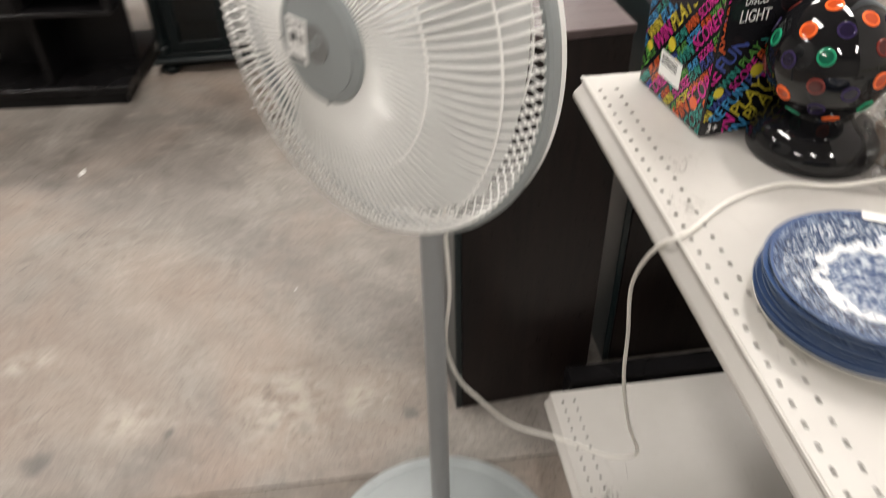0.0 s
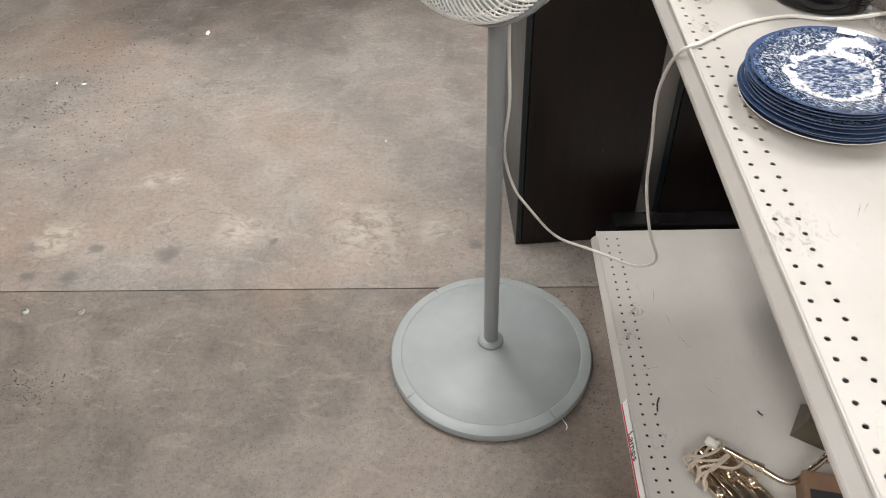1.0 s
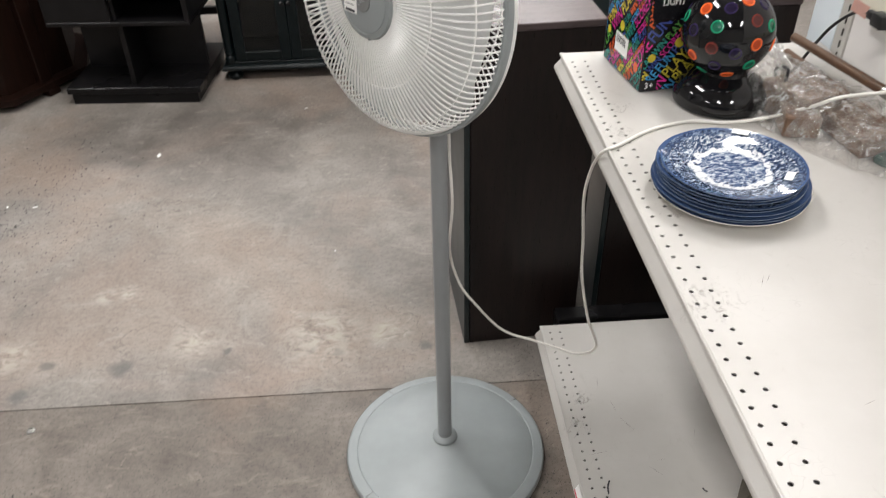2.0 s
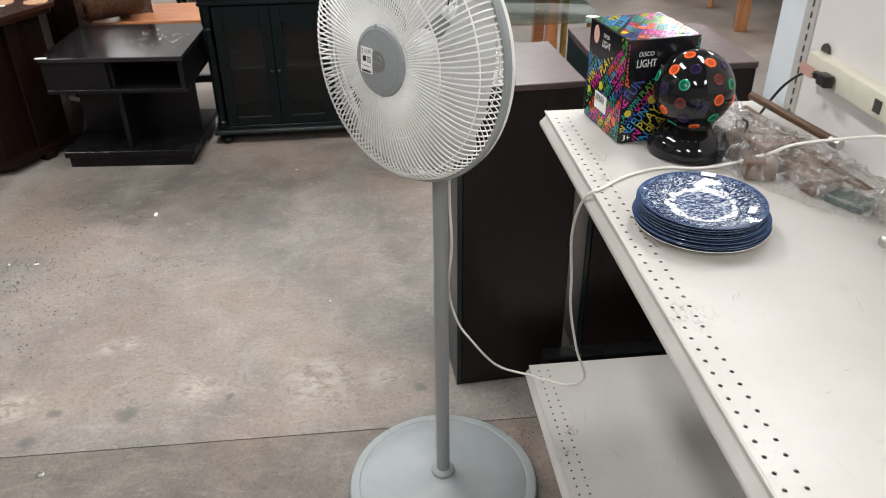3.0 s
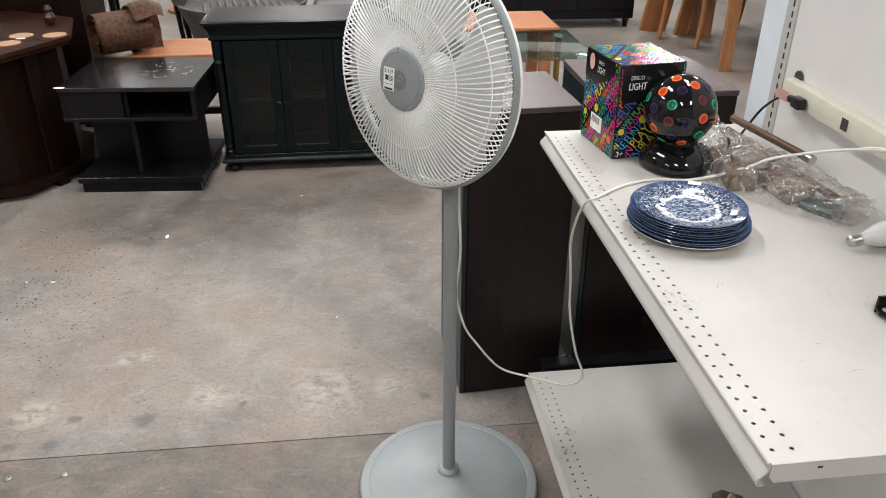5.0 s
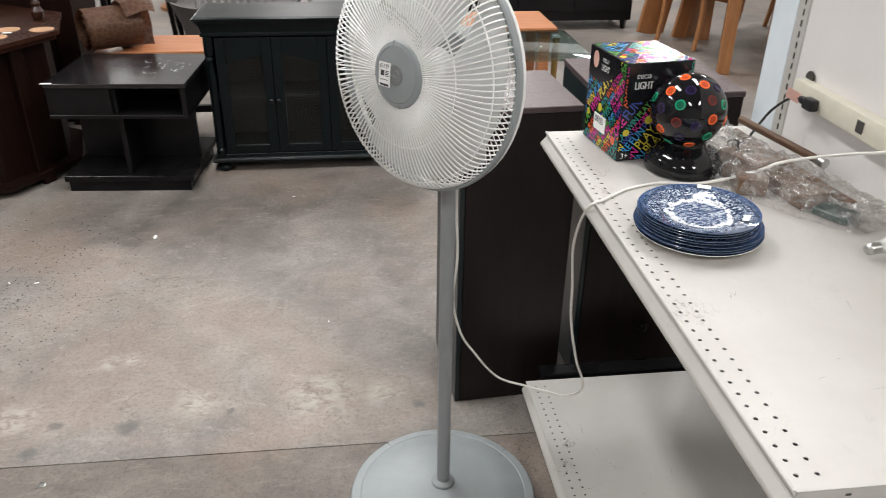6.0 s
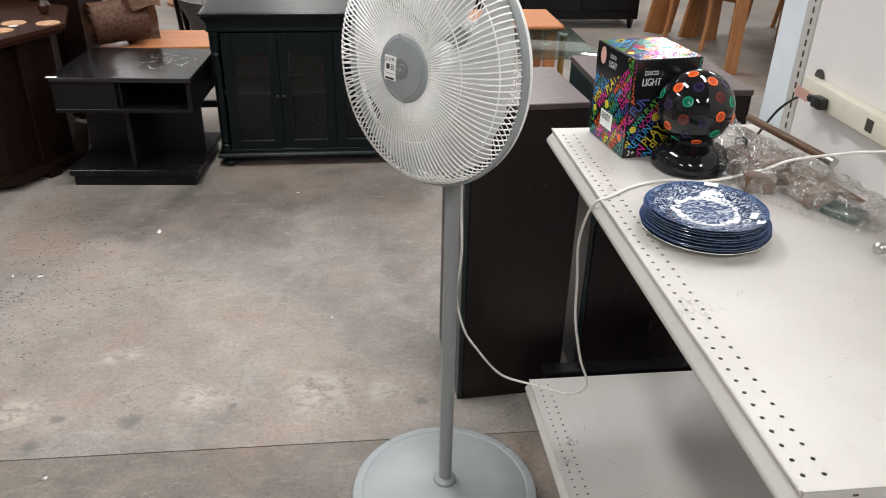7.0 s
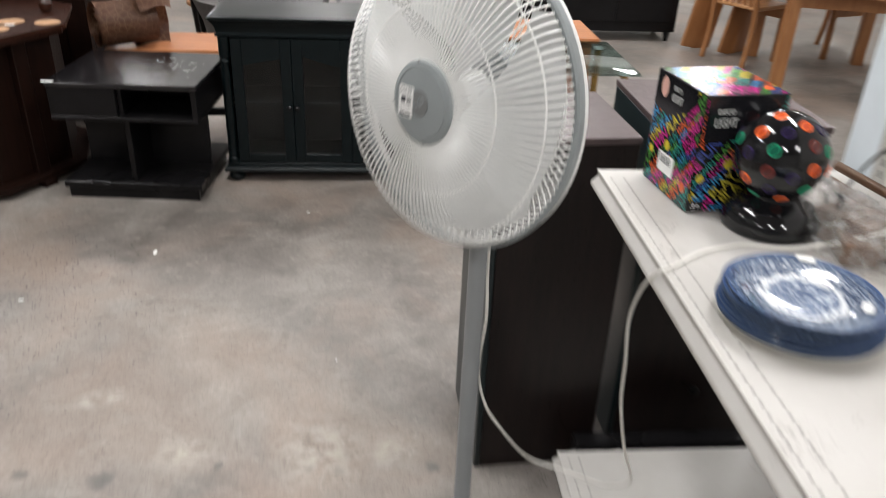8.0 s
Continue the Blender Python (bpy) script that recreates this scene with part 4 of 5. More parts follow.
ball.matrix_basis = Matrix.Translation((-0.009, 0.0, 0))
meshes = {}
for key in M_LENS:
    bm = bmesh.new()
    lathe(bm, [(0.0001, 0.0809), (0.0050, 0.0807), (0.0082, 0.0803)], 24, cap=False)
    lathe(bm, [(0.0082, 0.0803), (0.0088, 0.0812), (0.0104, 0.0811), (0.0113, 0.0800), (0.0113, 0.0778)], 24, cap=False, mat=1)
    o = part("lens", bm, [M_LENS[key], M_RING[key]], ball, f"round {key} lens")
    meshes[key] = o.data
    o.matrix_basis = Matrix.Translation((0, 0, 0.138)) @ pose(0, 0, 0, 0, 0, {"orange": 60, "green": 100, "red": 20, "violet": 140}[key]) @ pose(0, 0, 0, 0, 70, 0)
LENSES = [("orange", -158, 39), ("violet", -117, 47), ("orange", -81, 58), ("green", -129, 22), ("red", -75, 31), ("red", -130, -5), ("orange", -75, 2), ("orange", -160, -24), ("green", -74, -28), ("orange", -155, 70), ("green", 169, 19), ("violet", -161, 10), ("violet", -100, -9), ("orange", -100, -51), ("green", -160, -56), ("violet", -45, 48), ("green", -48, 20), ("violet", -124, -31), ("orange", -30, -10), ("red", 160, -12), ("orange", 60, 5), ("green", 20, 10), ("violet", 100, -20), ("red", 120, 35), ("orange", 30, 45)]
for key, az, el in LENSES:
    o = new("lens", meshes[key])
    o.parent = ball
    o["label"] = f"round {key} lens"
    o.matrix_basis = Matrix.Translation((0, 0, 0.138)) @ pose(0, 0, 0, 0, 0, az) @ pose(0, 0, 0, 0, 90 - el, 0)
bm = bmesh.new()
tube(bm, smooth_path([(0.06, -0.03, 0.02), (0.085, -0.055, 0.045), (0.10, -0.04, 0.075), (0.098, 0.0, 0.06), (0.088, -0.045, 0.03), (0.10, -0.085, 0.012), (0.075, -0.108, 0.004)], 8), 0.003, 8)
part("cord", bm, M_BLACKCORD, disco, "black cord curled behind the base")

# bag of wooden parts with two dowels
for a, b2, r in (((0.462, -0.095, TOP + 0.052), (0.522, -0.375, TOP + 0.046), 0.0095), ((0.432, -0.135, TOP + 0.036), (0.485, -0.545, TOP + 0.030), 0.009)):
    a, b2 = Vector(a), Vector(b2)
    bm = bmesh.new()
    tube(bm, [a.lerp(b2, i / 8) for i in range(9)], r, 14)
    dowel = part("wooden_dowel", bm, M_STICK)
    tagged(dowel, "brown wooden dowel lying through the plastic bag", "dowel", "dowels")
bm = bmesh.new()
tube(bm, [Vector((0.508, -0.36, TOP + 0.052)), Vector((0.514, -0.385, TOP + 0.050))], 0.0112, 14)
tagged(part("dowel_ferrule", bm, M_ZINC), "dull metal ferrule on the end of a dowel", "ferrule")
rnd = random.Random(4)
for x, y, w, d, h, rz, mt, nm in ((0.37, -0.335, 0.085, 0.11, 0.058, 20, M_BAGCARD, "cardboard"), (0.345, -0.39, 0.06, 0.07, 0.040, -12, M_BAGCARD, "cardboard"), (0.425, -0.43, 0.065, 0.14, 0.034, 8, M_BAGCARD, "cardboard"), (0.46, -0.535, 0.055, 0.075, 0.016, 30, M_GREENCARD, "dark green card")):
    bm = bmesh.new()
    box(bm, -w / 2, w / 2, -d / 2, d / 2, 0, h, 0.003)
    o = part("packed_block", bm, mt, m=pose(x, y, TOP + 0.001, 0, 0, rz))
    tagged(o, f"small {nm} block inside a clear plastic bag", "block", "packed blocks")
bm = bmesh.new()
noise.seed_set(3)
NU, NV = 64, 44
rows = []
for i in range(NU):
    u = i / (NU - 1)
    cx, cy = 0.325 + 0.175 * u, -0.235 - 0.345 * u
    width = 0.074 + 0.03 * math.sin(math.pi * u) - 0.012 * u
    row = []
    for k in range(NV):
        v = k / (NV - 1)
        a = math.pi * v
        off = -math.cos(a) * width
        h = 0.088 * (1 - 0.62 * u) * math.sin(a) ** 0.7
        n = noise.noise(Vector((u * 9, v * 5, 1.3))) + 0.6 * noise.noise(Vector((u * 22, v * 12, 4.0)))
        n += 0.5 * noise.noise(Vector((u * 40, v * 24, 9.0)))
        h = max(0.001, h + 0.018 * n * math.sin(a))
        row.append(bm.verts.new((cx + off * 0.86 + 0.006 * n, cy + off * 0.5 + 0.006 * noise.noise(Vector((u * 14, v * 9, 7))), TOP + 0.0015 + h)))
    rows.append(row)
for p, q in zip(rows, rows[1:]):
    for k in range(NV - 1):
        bm.faces.new((p[k], p[k + 1], q[k + 1], q[k]))
bag = thing("plastic_bag", pose(0, 0, 0), "crumpled clear plastic bag of brown parts", "bag")
part("bag_body", bm, M_BAG, bag)


def gathered(name, at, rz, length, spread, height, seed):
    """A gathered, pleated end of the bag that fans out from a twist."""
    b = bmesh.new()
    ring = []
    for i in range(12):
        u = i / 11
        r = 0.010 + spread * u ** 0.8
        loop = []
        for k in range(40):
            a = 2 * math.pi * k / 40
            pleat = 1 + 0.30 * math.sin(9 * a + 2.5 * u) + 0.25 * noise.noise(Vector((4 * math.cos(a), 4 * math.sin(a), seed + 3 * u)))
            loop.append(b.verts.new((r * pleat * math.cos(a), -length * u, max(0.001, height * (0.45 + 0.55 * u) + r * pleat * 0.8 * math.sin(a)))))
        ring.append(loop)
    for p, q in zip(ring, ring[1:]):
        for k in range(40):
            b.faces.new((p[k], p[(k + 1) % 40], q[(k + 1) % 40], q[k]))
    return part(name, b, M_BAG, bag, "bunched and pleated end of the bag", m=pose(at[0], at[1], TOP + 0.0015, 0, 0, rz))


gathered("gathered_neck", (0.372, -0.262), 196, 0.075, 0.036, 0.052, 2.0)
gathered("gathered_tail", (0.468, -0.525), 24, 0.085, 0.030, 0.022, 6.0)

# light bulb and black bracket
bulb = thing("light_bulb", pose(0.411, -0.704, TOP + 0.0205, 0, 86, 8) @ Matrix.Diagonal((0.85, 0.85, 1.0, 1)), "frosted white light bulb with a screw cap lying down", "light bulb")
bm = bmesh.new()
lathe(bm, [(0.004, 0.0), (0.009, 0.002), (0.012, 0.006)], 24)
lathe(bm, [(0.0128 + 0.0009 * (i % 2), 0.006 + i * 0.0022) for i in range(10)], 24)
part("screw_cap", bm, M_ZINC, bulb)
bm = bmesh.new()
lathe(bm, [(0.0125, 0.026), (0.0140, 0.034), (0.019, 0.048), (0.0255, 0.064), (0.0295, 0.082), (0.0285, 0.098), (0.022, 0.111), (0.011, 0.118), (0.0005, 0.120)], 40)
part("globe", bm, M_BULB, bulb)
bracket = thing("metal_bracket", pose(0.334, -0.930, TOP + 0.001, 0, 0, -6), "flat black metal bracket with a round hole", "bracket")
bm = bmesh.new()
outl = [(0.0, 0.005), (0.004, 0.026), (0.10, 0.040), (0.20, 0.040), (0.20, -0.06), (0.055, -0.045)]
prism(bm, outl, 0.006, 0.010)
prism(bm, [(0.004, 0.022), (0.004, 0.026), (0.20, 0.040), (0.20, 0.036)], 0.0, 0.03)
part("plate", bm, M_BLACKPAINT, bracket)
bm = bmesh.new()
lathe(bm, [(0.0005, 0.0102), (0.0075, 0.0102), (0.0075, 0.0110), (0.0005, 0.0110)], 24, m=pose(0.017, 0.012, 0))
part("bolt_hole", bm, M_SHELF, bracket, "round hole with pale shelf showing", smooth=False)

# ---- on the base deck: light fittings wound with cord ----
LZ = DECK + 0.002
fit1 = thing("wall_light_fitting", pose(0.112, -0.648, LZ, 0, 0, 32), "brassy nickel light fitting wound with its beige cord", "light fitting")
for dx, w, hh in ((-0.034, 0.018, 0.012), (-0.012, 0.016, 0.017), (0.010, 0.022, 0.013), (0.036, 0.024, 0.010)):
    bm = bmesh.new()
    box(bm, dx - w / 2, dx + w / 2, -0.33, -0.005 - abs(dx) * 0.4, 0.006, 0.006 + hh, 0.002, 2)
    part("bar", bm, M_NICKEL, fit1)
for i, (dx, dy) in enumerate(((-0.034, -0.10), (0.012, -0.075), (0.036, -0.115), (-0.012, -0.15), (0.02, -0.20))):
    bm = bmesh.new()
    lathe(bm, [(0.006, 0.015), (0.006, 0.022), (0.0085, 0.024), (0.0085, 0.028), (0.004, 0.031)], 16, m=pose(dx, dy, 0))
    part("knurled_nut", bm, M_NICKEL, fit1)
bm = bmesh.new()
rnd = random.Random(9)
pts = []
for i in range(66):
    a = i * 0.66
    yy = -0.075 + 0.062 * (i % 33) / 33 + rnd.uniform(-0.012, 0.012)
    pts.append((0.052 * math.cos(a) * rnd.uniform(0.85, 1.1), yy, 0.023 + 0.021 * math.sin(a)))
tube(bm, smooth_path(pts, 5), 0.0031, 6)
part("wound_cord", bm, M_BEIGE, fit1, "beige cord wound round the bars")
bm = bmesh.new()
box(bm, -0.009, 0.009, -0.042, -0.016, 0.040, 0.050, 0.003, 2, m=pose(0.006, 0.006, 0, 0, 0, 20))
part("plug", bm, M_CORD, fit1, "off-white plug")
bm = bmesh.new()
tube(bm, smooth_path([(0.155, -0.672, LZ + 0.05), (0.20, -0.70, LZ + 0.045), (0.265, -0.735, LZ + 0.03), (0.31, -0.715, LZ + 0.035), (0.37, -0.68, LZ + 0.05), (0.44, -0.66, LZ + 0.06)], 8), 0.0065, 12)
for c, d in (((0.205, -0.703, LZ + 0.044), (0.222, -0.712, LZ + 0.041)), ((0.345, -0.695, LZ + 0.043), (0.362, -0.685, LZ + 0.047))):
    tube(bm, [Vector(c), Vector(d)], 0.0095, 12)
arm = part("curved_lamp_arm", bm, M_NICKEL)
tagged(arm, "curved brassy metal lamp arm lying on the deck", "lamp arm")
shade = thing("smoked_glass_shade", pose(0.375, -0.60, LZ, 0, 0, -32) @ Matrix.Diagonal((0.8, 0.8, 0.8, 1)), "square smoked glass lamp shade with brass trim", "lamp shade")
bm = bmesh.new()
vs = [(-0.055, -0.055, 0.0), (0.055, -0.055, 0.0), (0.055, 0.055, 0.0), (-0.055, 0.055, 0.0), (-0.03, -0.03, 0.05), (0.03, -0.03, 0.05), (0.03, 0.03, 0.05), (-0.03, 0.03, 0.05)]
v = [bm.verts.new(p) for p in vs]
for q in ((0, 1, 5, 4), (1, 2, 6, 5), (2, 3, 7, 6), (3, 0, 4, 7), (4, 5, 6, 7)):
    bm.faces.new([v[i] for i in q])
bmesh.ops.recalc_face_normals(bm, faces=bm.faces)
bmesh.ops.solidify(bm, geom=bm.faces[:], thickness=0.003)
part("glass", bm, M_SMOKE, shade, smooth=False)
bm = bmesh.new()
tube(bm, [Vector((0, 0, 0.05)), Vector((0, 0, 0.062)), Vector((0, 0.0, 0.075))], [0.014, 0.012, 0.006], 12)
part("cap", bm, M_NICKEL, shade)
carton2 = boxpart("cardboard_box", (-0.07, 0.07, -0.10, 0.10, 0, 0.05), M_CARD, None, bev=0.002, m=pose(0.34, -0.83, LZ, 0, 0, -12))
tagged(carton2, "small open brown cardboard box with dark print", "cardboard box")
boxpart("printed_panel", (-0.06, 0.06, -0.06, 0.06, 0.05, 0.0508), M_INK, carton2, "dark printed panel", bev=0)
# dirt on the deck
for x, y, rz, l in ((0.062, -0.535, 15, 0.034), (0.27, -0.56, 70, 0.012)):
    bm = bmesh.new()
    tube(bm, smooth_path([(-l / 2, 0, 0.002), (0, 0.002, 0.003), (l / 2, -0.001, 0.002)], 4), 0.0018, 6)
    tagged(part("dark_splinter", bm, M_INK, m=pose(x, y, DECK, 0, 0, rz + 60)), "short dark splinter lying on the base deck", "splinter", "splinters")


# ---- dark furniture behind the shelving ----
def tall_cabinet(x0, x1, y0, y1, h, label, top_mat, knob=None, rz=0):
    c = thing("dark_cabinet", pose(x0, y0, 0, 0, 0, rz), label, "cabinet")
    w, d = x1 - x0, y1 - y0
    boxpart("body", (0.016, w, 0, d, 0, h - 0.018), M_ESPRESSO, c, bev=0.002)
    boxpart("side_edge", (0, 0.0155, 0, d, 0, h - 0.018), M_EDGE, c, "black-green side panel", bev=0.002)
    boxpart("top", (-0.002, w + 0.002, -0.004, d, h - 0.0175, h), top_mat, c, "dark wooden top, paler with reflected light in its colour", bev=0.002)
    if knob:
        bm = bmesh.new()
        lathe(bm, [(0.006, 0), (0.006, 0.012), (0.014, 0.016), (0.014, 0.022), (0.008, 0.026)], 20, m=Matrix.Translation((knob[0] - x0, -0.001, knob[1])) @ pose(0, 0, 0, 90, 0, 0))
        part("knob", bm, M_BLACKPAINT, c)
    return c


tall_cabinet(-0.197, 0.135, 0.116, 0.46, 0.968, "tall dark espresso wood cabinet beside the shelving", M_ESPTOP_SHEEN, rz=3.5)
tall_cabinet(0.205, 0.630, 0.216, 0.60, 0.970, "dark espresso wood cabinet standing behind the shelving", M_ESPTOP_SHEEN, (0.43, 0.19))

# ---- black cube side table ----
st = thing("side_table", pose(-1.566, 1.877, 0, 0, 0, -4.2), "scratched black wooden cube side table with open shelves", "side table")
boxpart("plinth", (-0.313, 0.280, 0.015, 0.53, 0, 0.055), M_BLACKPAINT, st)
boxpart("lower_shelf", (-0.325, 0.300, 0.0, 0.55, 0.0555, 0.085), M_BLACKPAINT, st)
boxpart("cross_panel", (-0.022, 0.002, 0.03, 0.52, 0.0855, 0.3815), M_BLACKPAINT, st)
boxpart("left_panel", (-0.300, -0.0225, 0.26, 0.284, 0.0855, 0.3815), M_BLACKPAINT, st)
boxpart("right_panel", (0.0025, 0.28, 0.26, 0.284, 0.0855, 0.3815), M_BLACKPAINT, st)
boxpart("middle_board", (-0.320, 0.320, -0.006, 0.54, 0.380, 0.398), M_BLACKPAINT, st)
boxpart("drawer_front", (-0.320, -0.03, -0.004, 0.020, 0.3985, 0.5275), M_BLACKPAINT, st)
boxpart("side_board", (0.296, 0.320, -0.004, 0.54, 0.3985, 0.5275), M_BLACKPAINT, st)
boxpart("side_board", (-0.320, -0.296, 0.0205, 0.54, 0.3985, 0.5275), M_BLACKPAINT, st)
boxpart("divider", (-0.029, -0.011, 0.0205, 0.54, 0.3985, 0.5275), M_BLACKPAINT, st)
boxpart("back_board", (-0.010, 0.295, 0.33, 0.345, 0.3985, 0.5275), M_BLACKPAINT, st)
boxpart("top", (-0.325, 0.325, -0.012, 0.545, 0.528, 0.550), M_BLACKTOP, st, "scratched black top", bev=0.003)
rnd = random.Random(2)
bm = bmesh.new()
for i in range(26):
    a = rnd.uniform(0, math.pi)
    x, y, l = rnd.uniform(0.02, 0.27), rnd.uniform(0.10, 0.45), rnd.uniform(0.005, 0.035)
    dx, dy = math.cos(a), math.sin(a)
    p = [(x - dx * l, y - dy * l), (x + dy * 0.0014, y - dx * 0.0014), (x + dx * l, y + dy * l), (x - dy * 0.0014, y + dx * 0.0014)]
    bm.faces.new([bm.verts.new((*q, 0.5503)) for q in p])
part("scratches", bm, M_STEEL, st, "pale scratches in the black paint", smooth=False)
tag = boxpart("price_tag", (-0.332, -0.283, -0.016, 0.006, 0.5505, 0.5512), M_PAPER, None, bev=0, m=st.matrix_basis.copy())
tagged(tag, "small white price tag on the side table", "price tag")


# ---- black media cabinet with glazed doors ----
mc = thing("media_cabinet", pose(-1.185, 2.104, 0) @ Matrix.Diagonal((1, 1, 0.962, 1)), "black-green lacquered cabinet with glazed doors and bun feet", "cabinet")
CW, CD, CH = 1.20, 0.345, 0.832
boxpart("back", (0.02, CW - 0.02, CD - 0.015, CD, 0.10, CH - 0.1), M_BLACKGREEN, mc)
boxpart("side", (0.0, 0.022, 0.03, CD, 0.10, CH - 0.1), M_BLACKGREEN, mc)
boxpart("side", (CW - 0.022, CW, 0.03, CD, 0.10, CH - 0.1), M_BLACKGREEN, mc)
boxpart("bottom", (0.0, CW, 0.0, CD, 0.075, 0.0995), M_BLACKGREEN, mc)
boxpart("inner_shelf", (0.023, CW - 0.023, 0.06, CD - 0.016, 0.38, 0.40), M_INSIDE, mc)
boxpart("inner_back", (0.023, CW - 0.023, CD - 0.02, CD - 0.0155, 0.10, CH - 0.1), M_INSIDE, mc)


def moulding(name, sec, x0, x1, yfront, yback):
    """A profiled band round the front and both ends."""
    b = bmesh.new()
    rows = []
    for s, z in sec:
        rows.append([b.verts.new(p) for p in ((x0 - s, yback, z), (x0 - s, yfront - s, z), (x1 + s, yfront - s, z), (x1 + s, yback, z))])
    for p, q in zip(rows, rows[1:]):
        for k in range(4):
            b.faces.new((p[k], p[(k + 1) % 4], q[(k + 1) % 4], q[k]))
    b.faces.new(list(reversed(rows[0])))
    b.faces.new(rows[-1])
    return part(name, b, M_BLACKGREEN, mc)


moulding("cornice", [(0.0, CH - 0.10), (0.006, CH - 0.095), (0.006, CH - 0.085), (0.0, CH - 0.08), (0.004, CH - 0.055), (0.015, CH - 0.035), (0.024, CH - 0.022), (0.024, CH - 0.0185)], 0, CW, 0, CD)
moulding("top", [(0.026, CH - 0.018), (0.033, CH - 0.014), (0.033, CH - 0.006), (0.022, CH - 0.001), (0.0, CH)], 0, CW, 0, CD)
moulding("base_moulding", [(0.0, 0.055), (0.016, 0.058), (0.02, 0.068), (0.014, 0.078), (0.006, 0.082), (0.0, 0.086)], 0, CW, 0, CD)
for fx, fy in ((0.035, 0.03), (CW - 0.035, 0.03), (0.035, CD - 0.05), (CW - 0.035, CD - 0.05)):
    bm = bmesh.new()
    lathe(bm, [(0.022, 0.0), (0.036, 0.012), (0.038, 0.026), (0.030, 0.040), (0.020, 0.046), (0.026, 0.055)], 28, m=pose(fx, fy, 0))
    part("bun_foot", bm, M_BLACKGREEN, mc)
for fx in (0.026, CW - 0.026):
    bm = bmesh.new()
    lathe(bm, [(0.024, 0.10), (0.024, 0.125), (0.015, 0.135), (0.021, 0.15), (0.015, 0.165), (0.019, 0.20), (0.021, 0.35), (0.019, 0.56), (0.014, 0.60), (0.021, 0.615), (0.014, 0.63), (0.024, 0.645), (0.024, 0.732)], 24, m=pose(fx, 0.012, 0))
    part("turned_column", bm, M_BLACKGREEN, mc)
DW = (CW - 0.11) / 4
for i in range(4):
    dx = 0.055 + i * DW
    door = boxpart("door", (dx + 0.001, dx + 0.050, 0.0, 0.022, 0.105, 0.727), M_BLACKGREEN, mc)
    boxpart("stile", (dx + DW - 0.050, dx + DW - 0.001, 0.0, 0.022, 0.105, 0.727), M_BLACKGREEN, door)
    boxpart("rail", (dx + 0.0505, dx + DW - 0.0505, 0.0, 0.022, 0.105, 0.150), M_BLACKGREEN, door)
    # arched top rail
    bm = bmesh.new()
    a, b2 = dx + 0.0505, dx + DW - 0.0505
    n = 10
    rise = 0.035
    low = [(a + (b2 - a) * k / n, 0.595 + rise * (k / n if i % 2 == 0 else 1 - k / n) * (1.5 - 0.5 * (k / n))) for k in range(n + 1)]
    prism(bm, [(a, 0.727)] + low + [(b2, 0.727)], 0, 0.022, m=Matrix(((1, 0, 0, 0), (0, 0, 1, 0), (0, 1, 0, 0), (0, 0, 0, 1))))
    part("arched_rail", bm, M_BLACKGREEN, door)
    boxpart("pane", (a - 0.004, b2 + 0.004, 0.010, 0.013, 0.148, 0.66), M_DOORGLASS, door, "dusty glass pane", bev=0).visible_shadow = False
    bm = bmesh.new()
    kx = dx + DW - 0.018 if i % 2 == 0 else dx + 0.018
    lathe(bm, [(0.005, 0), (0.005, 0.010), (0.012, 0.015), (0.012, 0.021), (0.006, 0.026)], 20, m=Matrix.Translation((kx, 0.0005, 0.395)) @ pose(0, 0, 0, 90, 0, 0))
    part("knob", bm, M_BLACKPAINT, door, "round black knob")

# ---- octagonal cherry games table and the panel behind ----
gt = thing("games_table", pose(-2.46, 2.30, 0, 0, 0, 15) @ Matrix.Diagonal((1, 1, 0.973, 1)), "dark cherry octagonal games table with pale cork rounds", "table")


def octagon(r, turn=22.5):
    return [(r * math.cos(radians(turn + 45 * i)), r * math.sin(radians(turn + 45 * i))) for i in range(8)]


bm = bmesh.new()
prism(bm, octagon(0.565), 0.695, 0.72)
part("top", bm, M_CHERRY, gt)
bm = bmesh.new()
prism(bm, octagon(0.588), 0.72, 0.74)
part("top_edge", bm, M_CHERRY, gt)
# base, legs and pedestal get the cherry darkened for shade
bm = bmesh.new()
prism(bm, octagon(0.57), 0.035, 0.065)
part("base_shelf", bm, M_CHERRY_SHADE, gt)
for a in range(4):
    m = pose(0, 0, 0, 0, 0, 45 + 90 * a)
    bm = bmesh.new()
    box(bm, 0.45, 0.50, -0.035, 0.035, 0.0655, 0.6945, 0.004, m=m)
    part("leg", bm, M_CHERRY_SHADE, gt)
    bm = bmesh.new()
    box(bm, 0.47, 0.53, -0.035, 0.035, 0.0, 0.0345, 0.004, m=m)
    part("foot", bm, M_CHERRY_SHADE, gt)
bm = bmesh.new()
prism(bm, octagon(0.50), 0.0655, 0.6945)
part("pedestal", bm, M_CHERRY_SHADE, gt)
for x, y in ((0.468, -0.19), (0.315, -0.145), (0.27, -0.297), (0.11, -0.2)):
    bm = bmesh.new()
    lathe(bm, [(0.056, 0.7402), (0.056, 0.7425)], 40, m=pose(x, y, 0))
    part("cork_round", bm, M_CORK, gt, "pale cork round set in the top", smooth=False)
tg = boxpart("price_tag", (-0.02, 0.02, -0.012, 0.012, 0, 0.0008), M_PAPER, None, bev=0, m=pose(-2.10, 2.18, 0.7206, 0, 0, 10))
tagged(tg, "small white price tag on the games table", "price tag")
hutch = thing("cherry_hutch", pose(-2.54, 2.98, 0), "tall dark cherry hutch standing behind the games table", "cabinet")
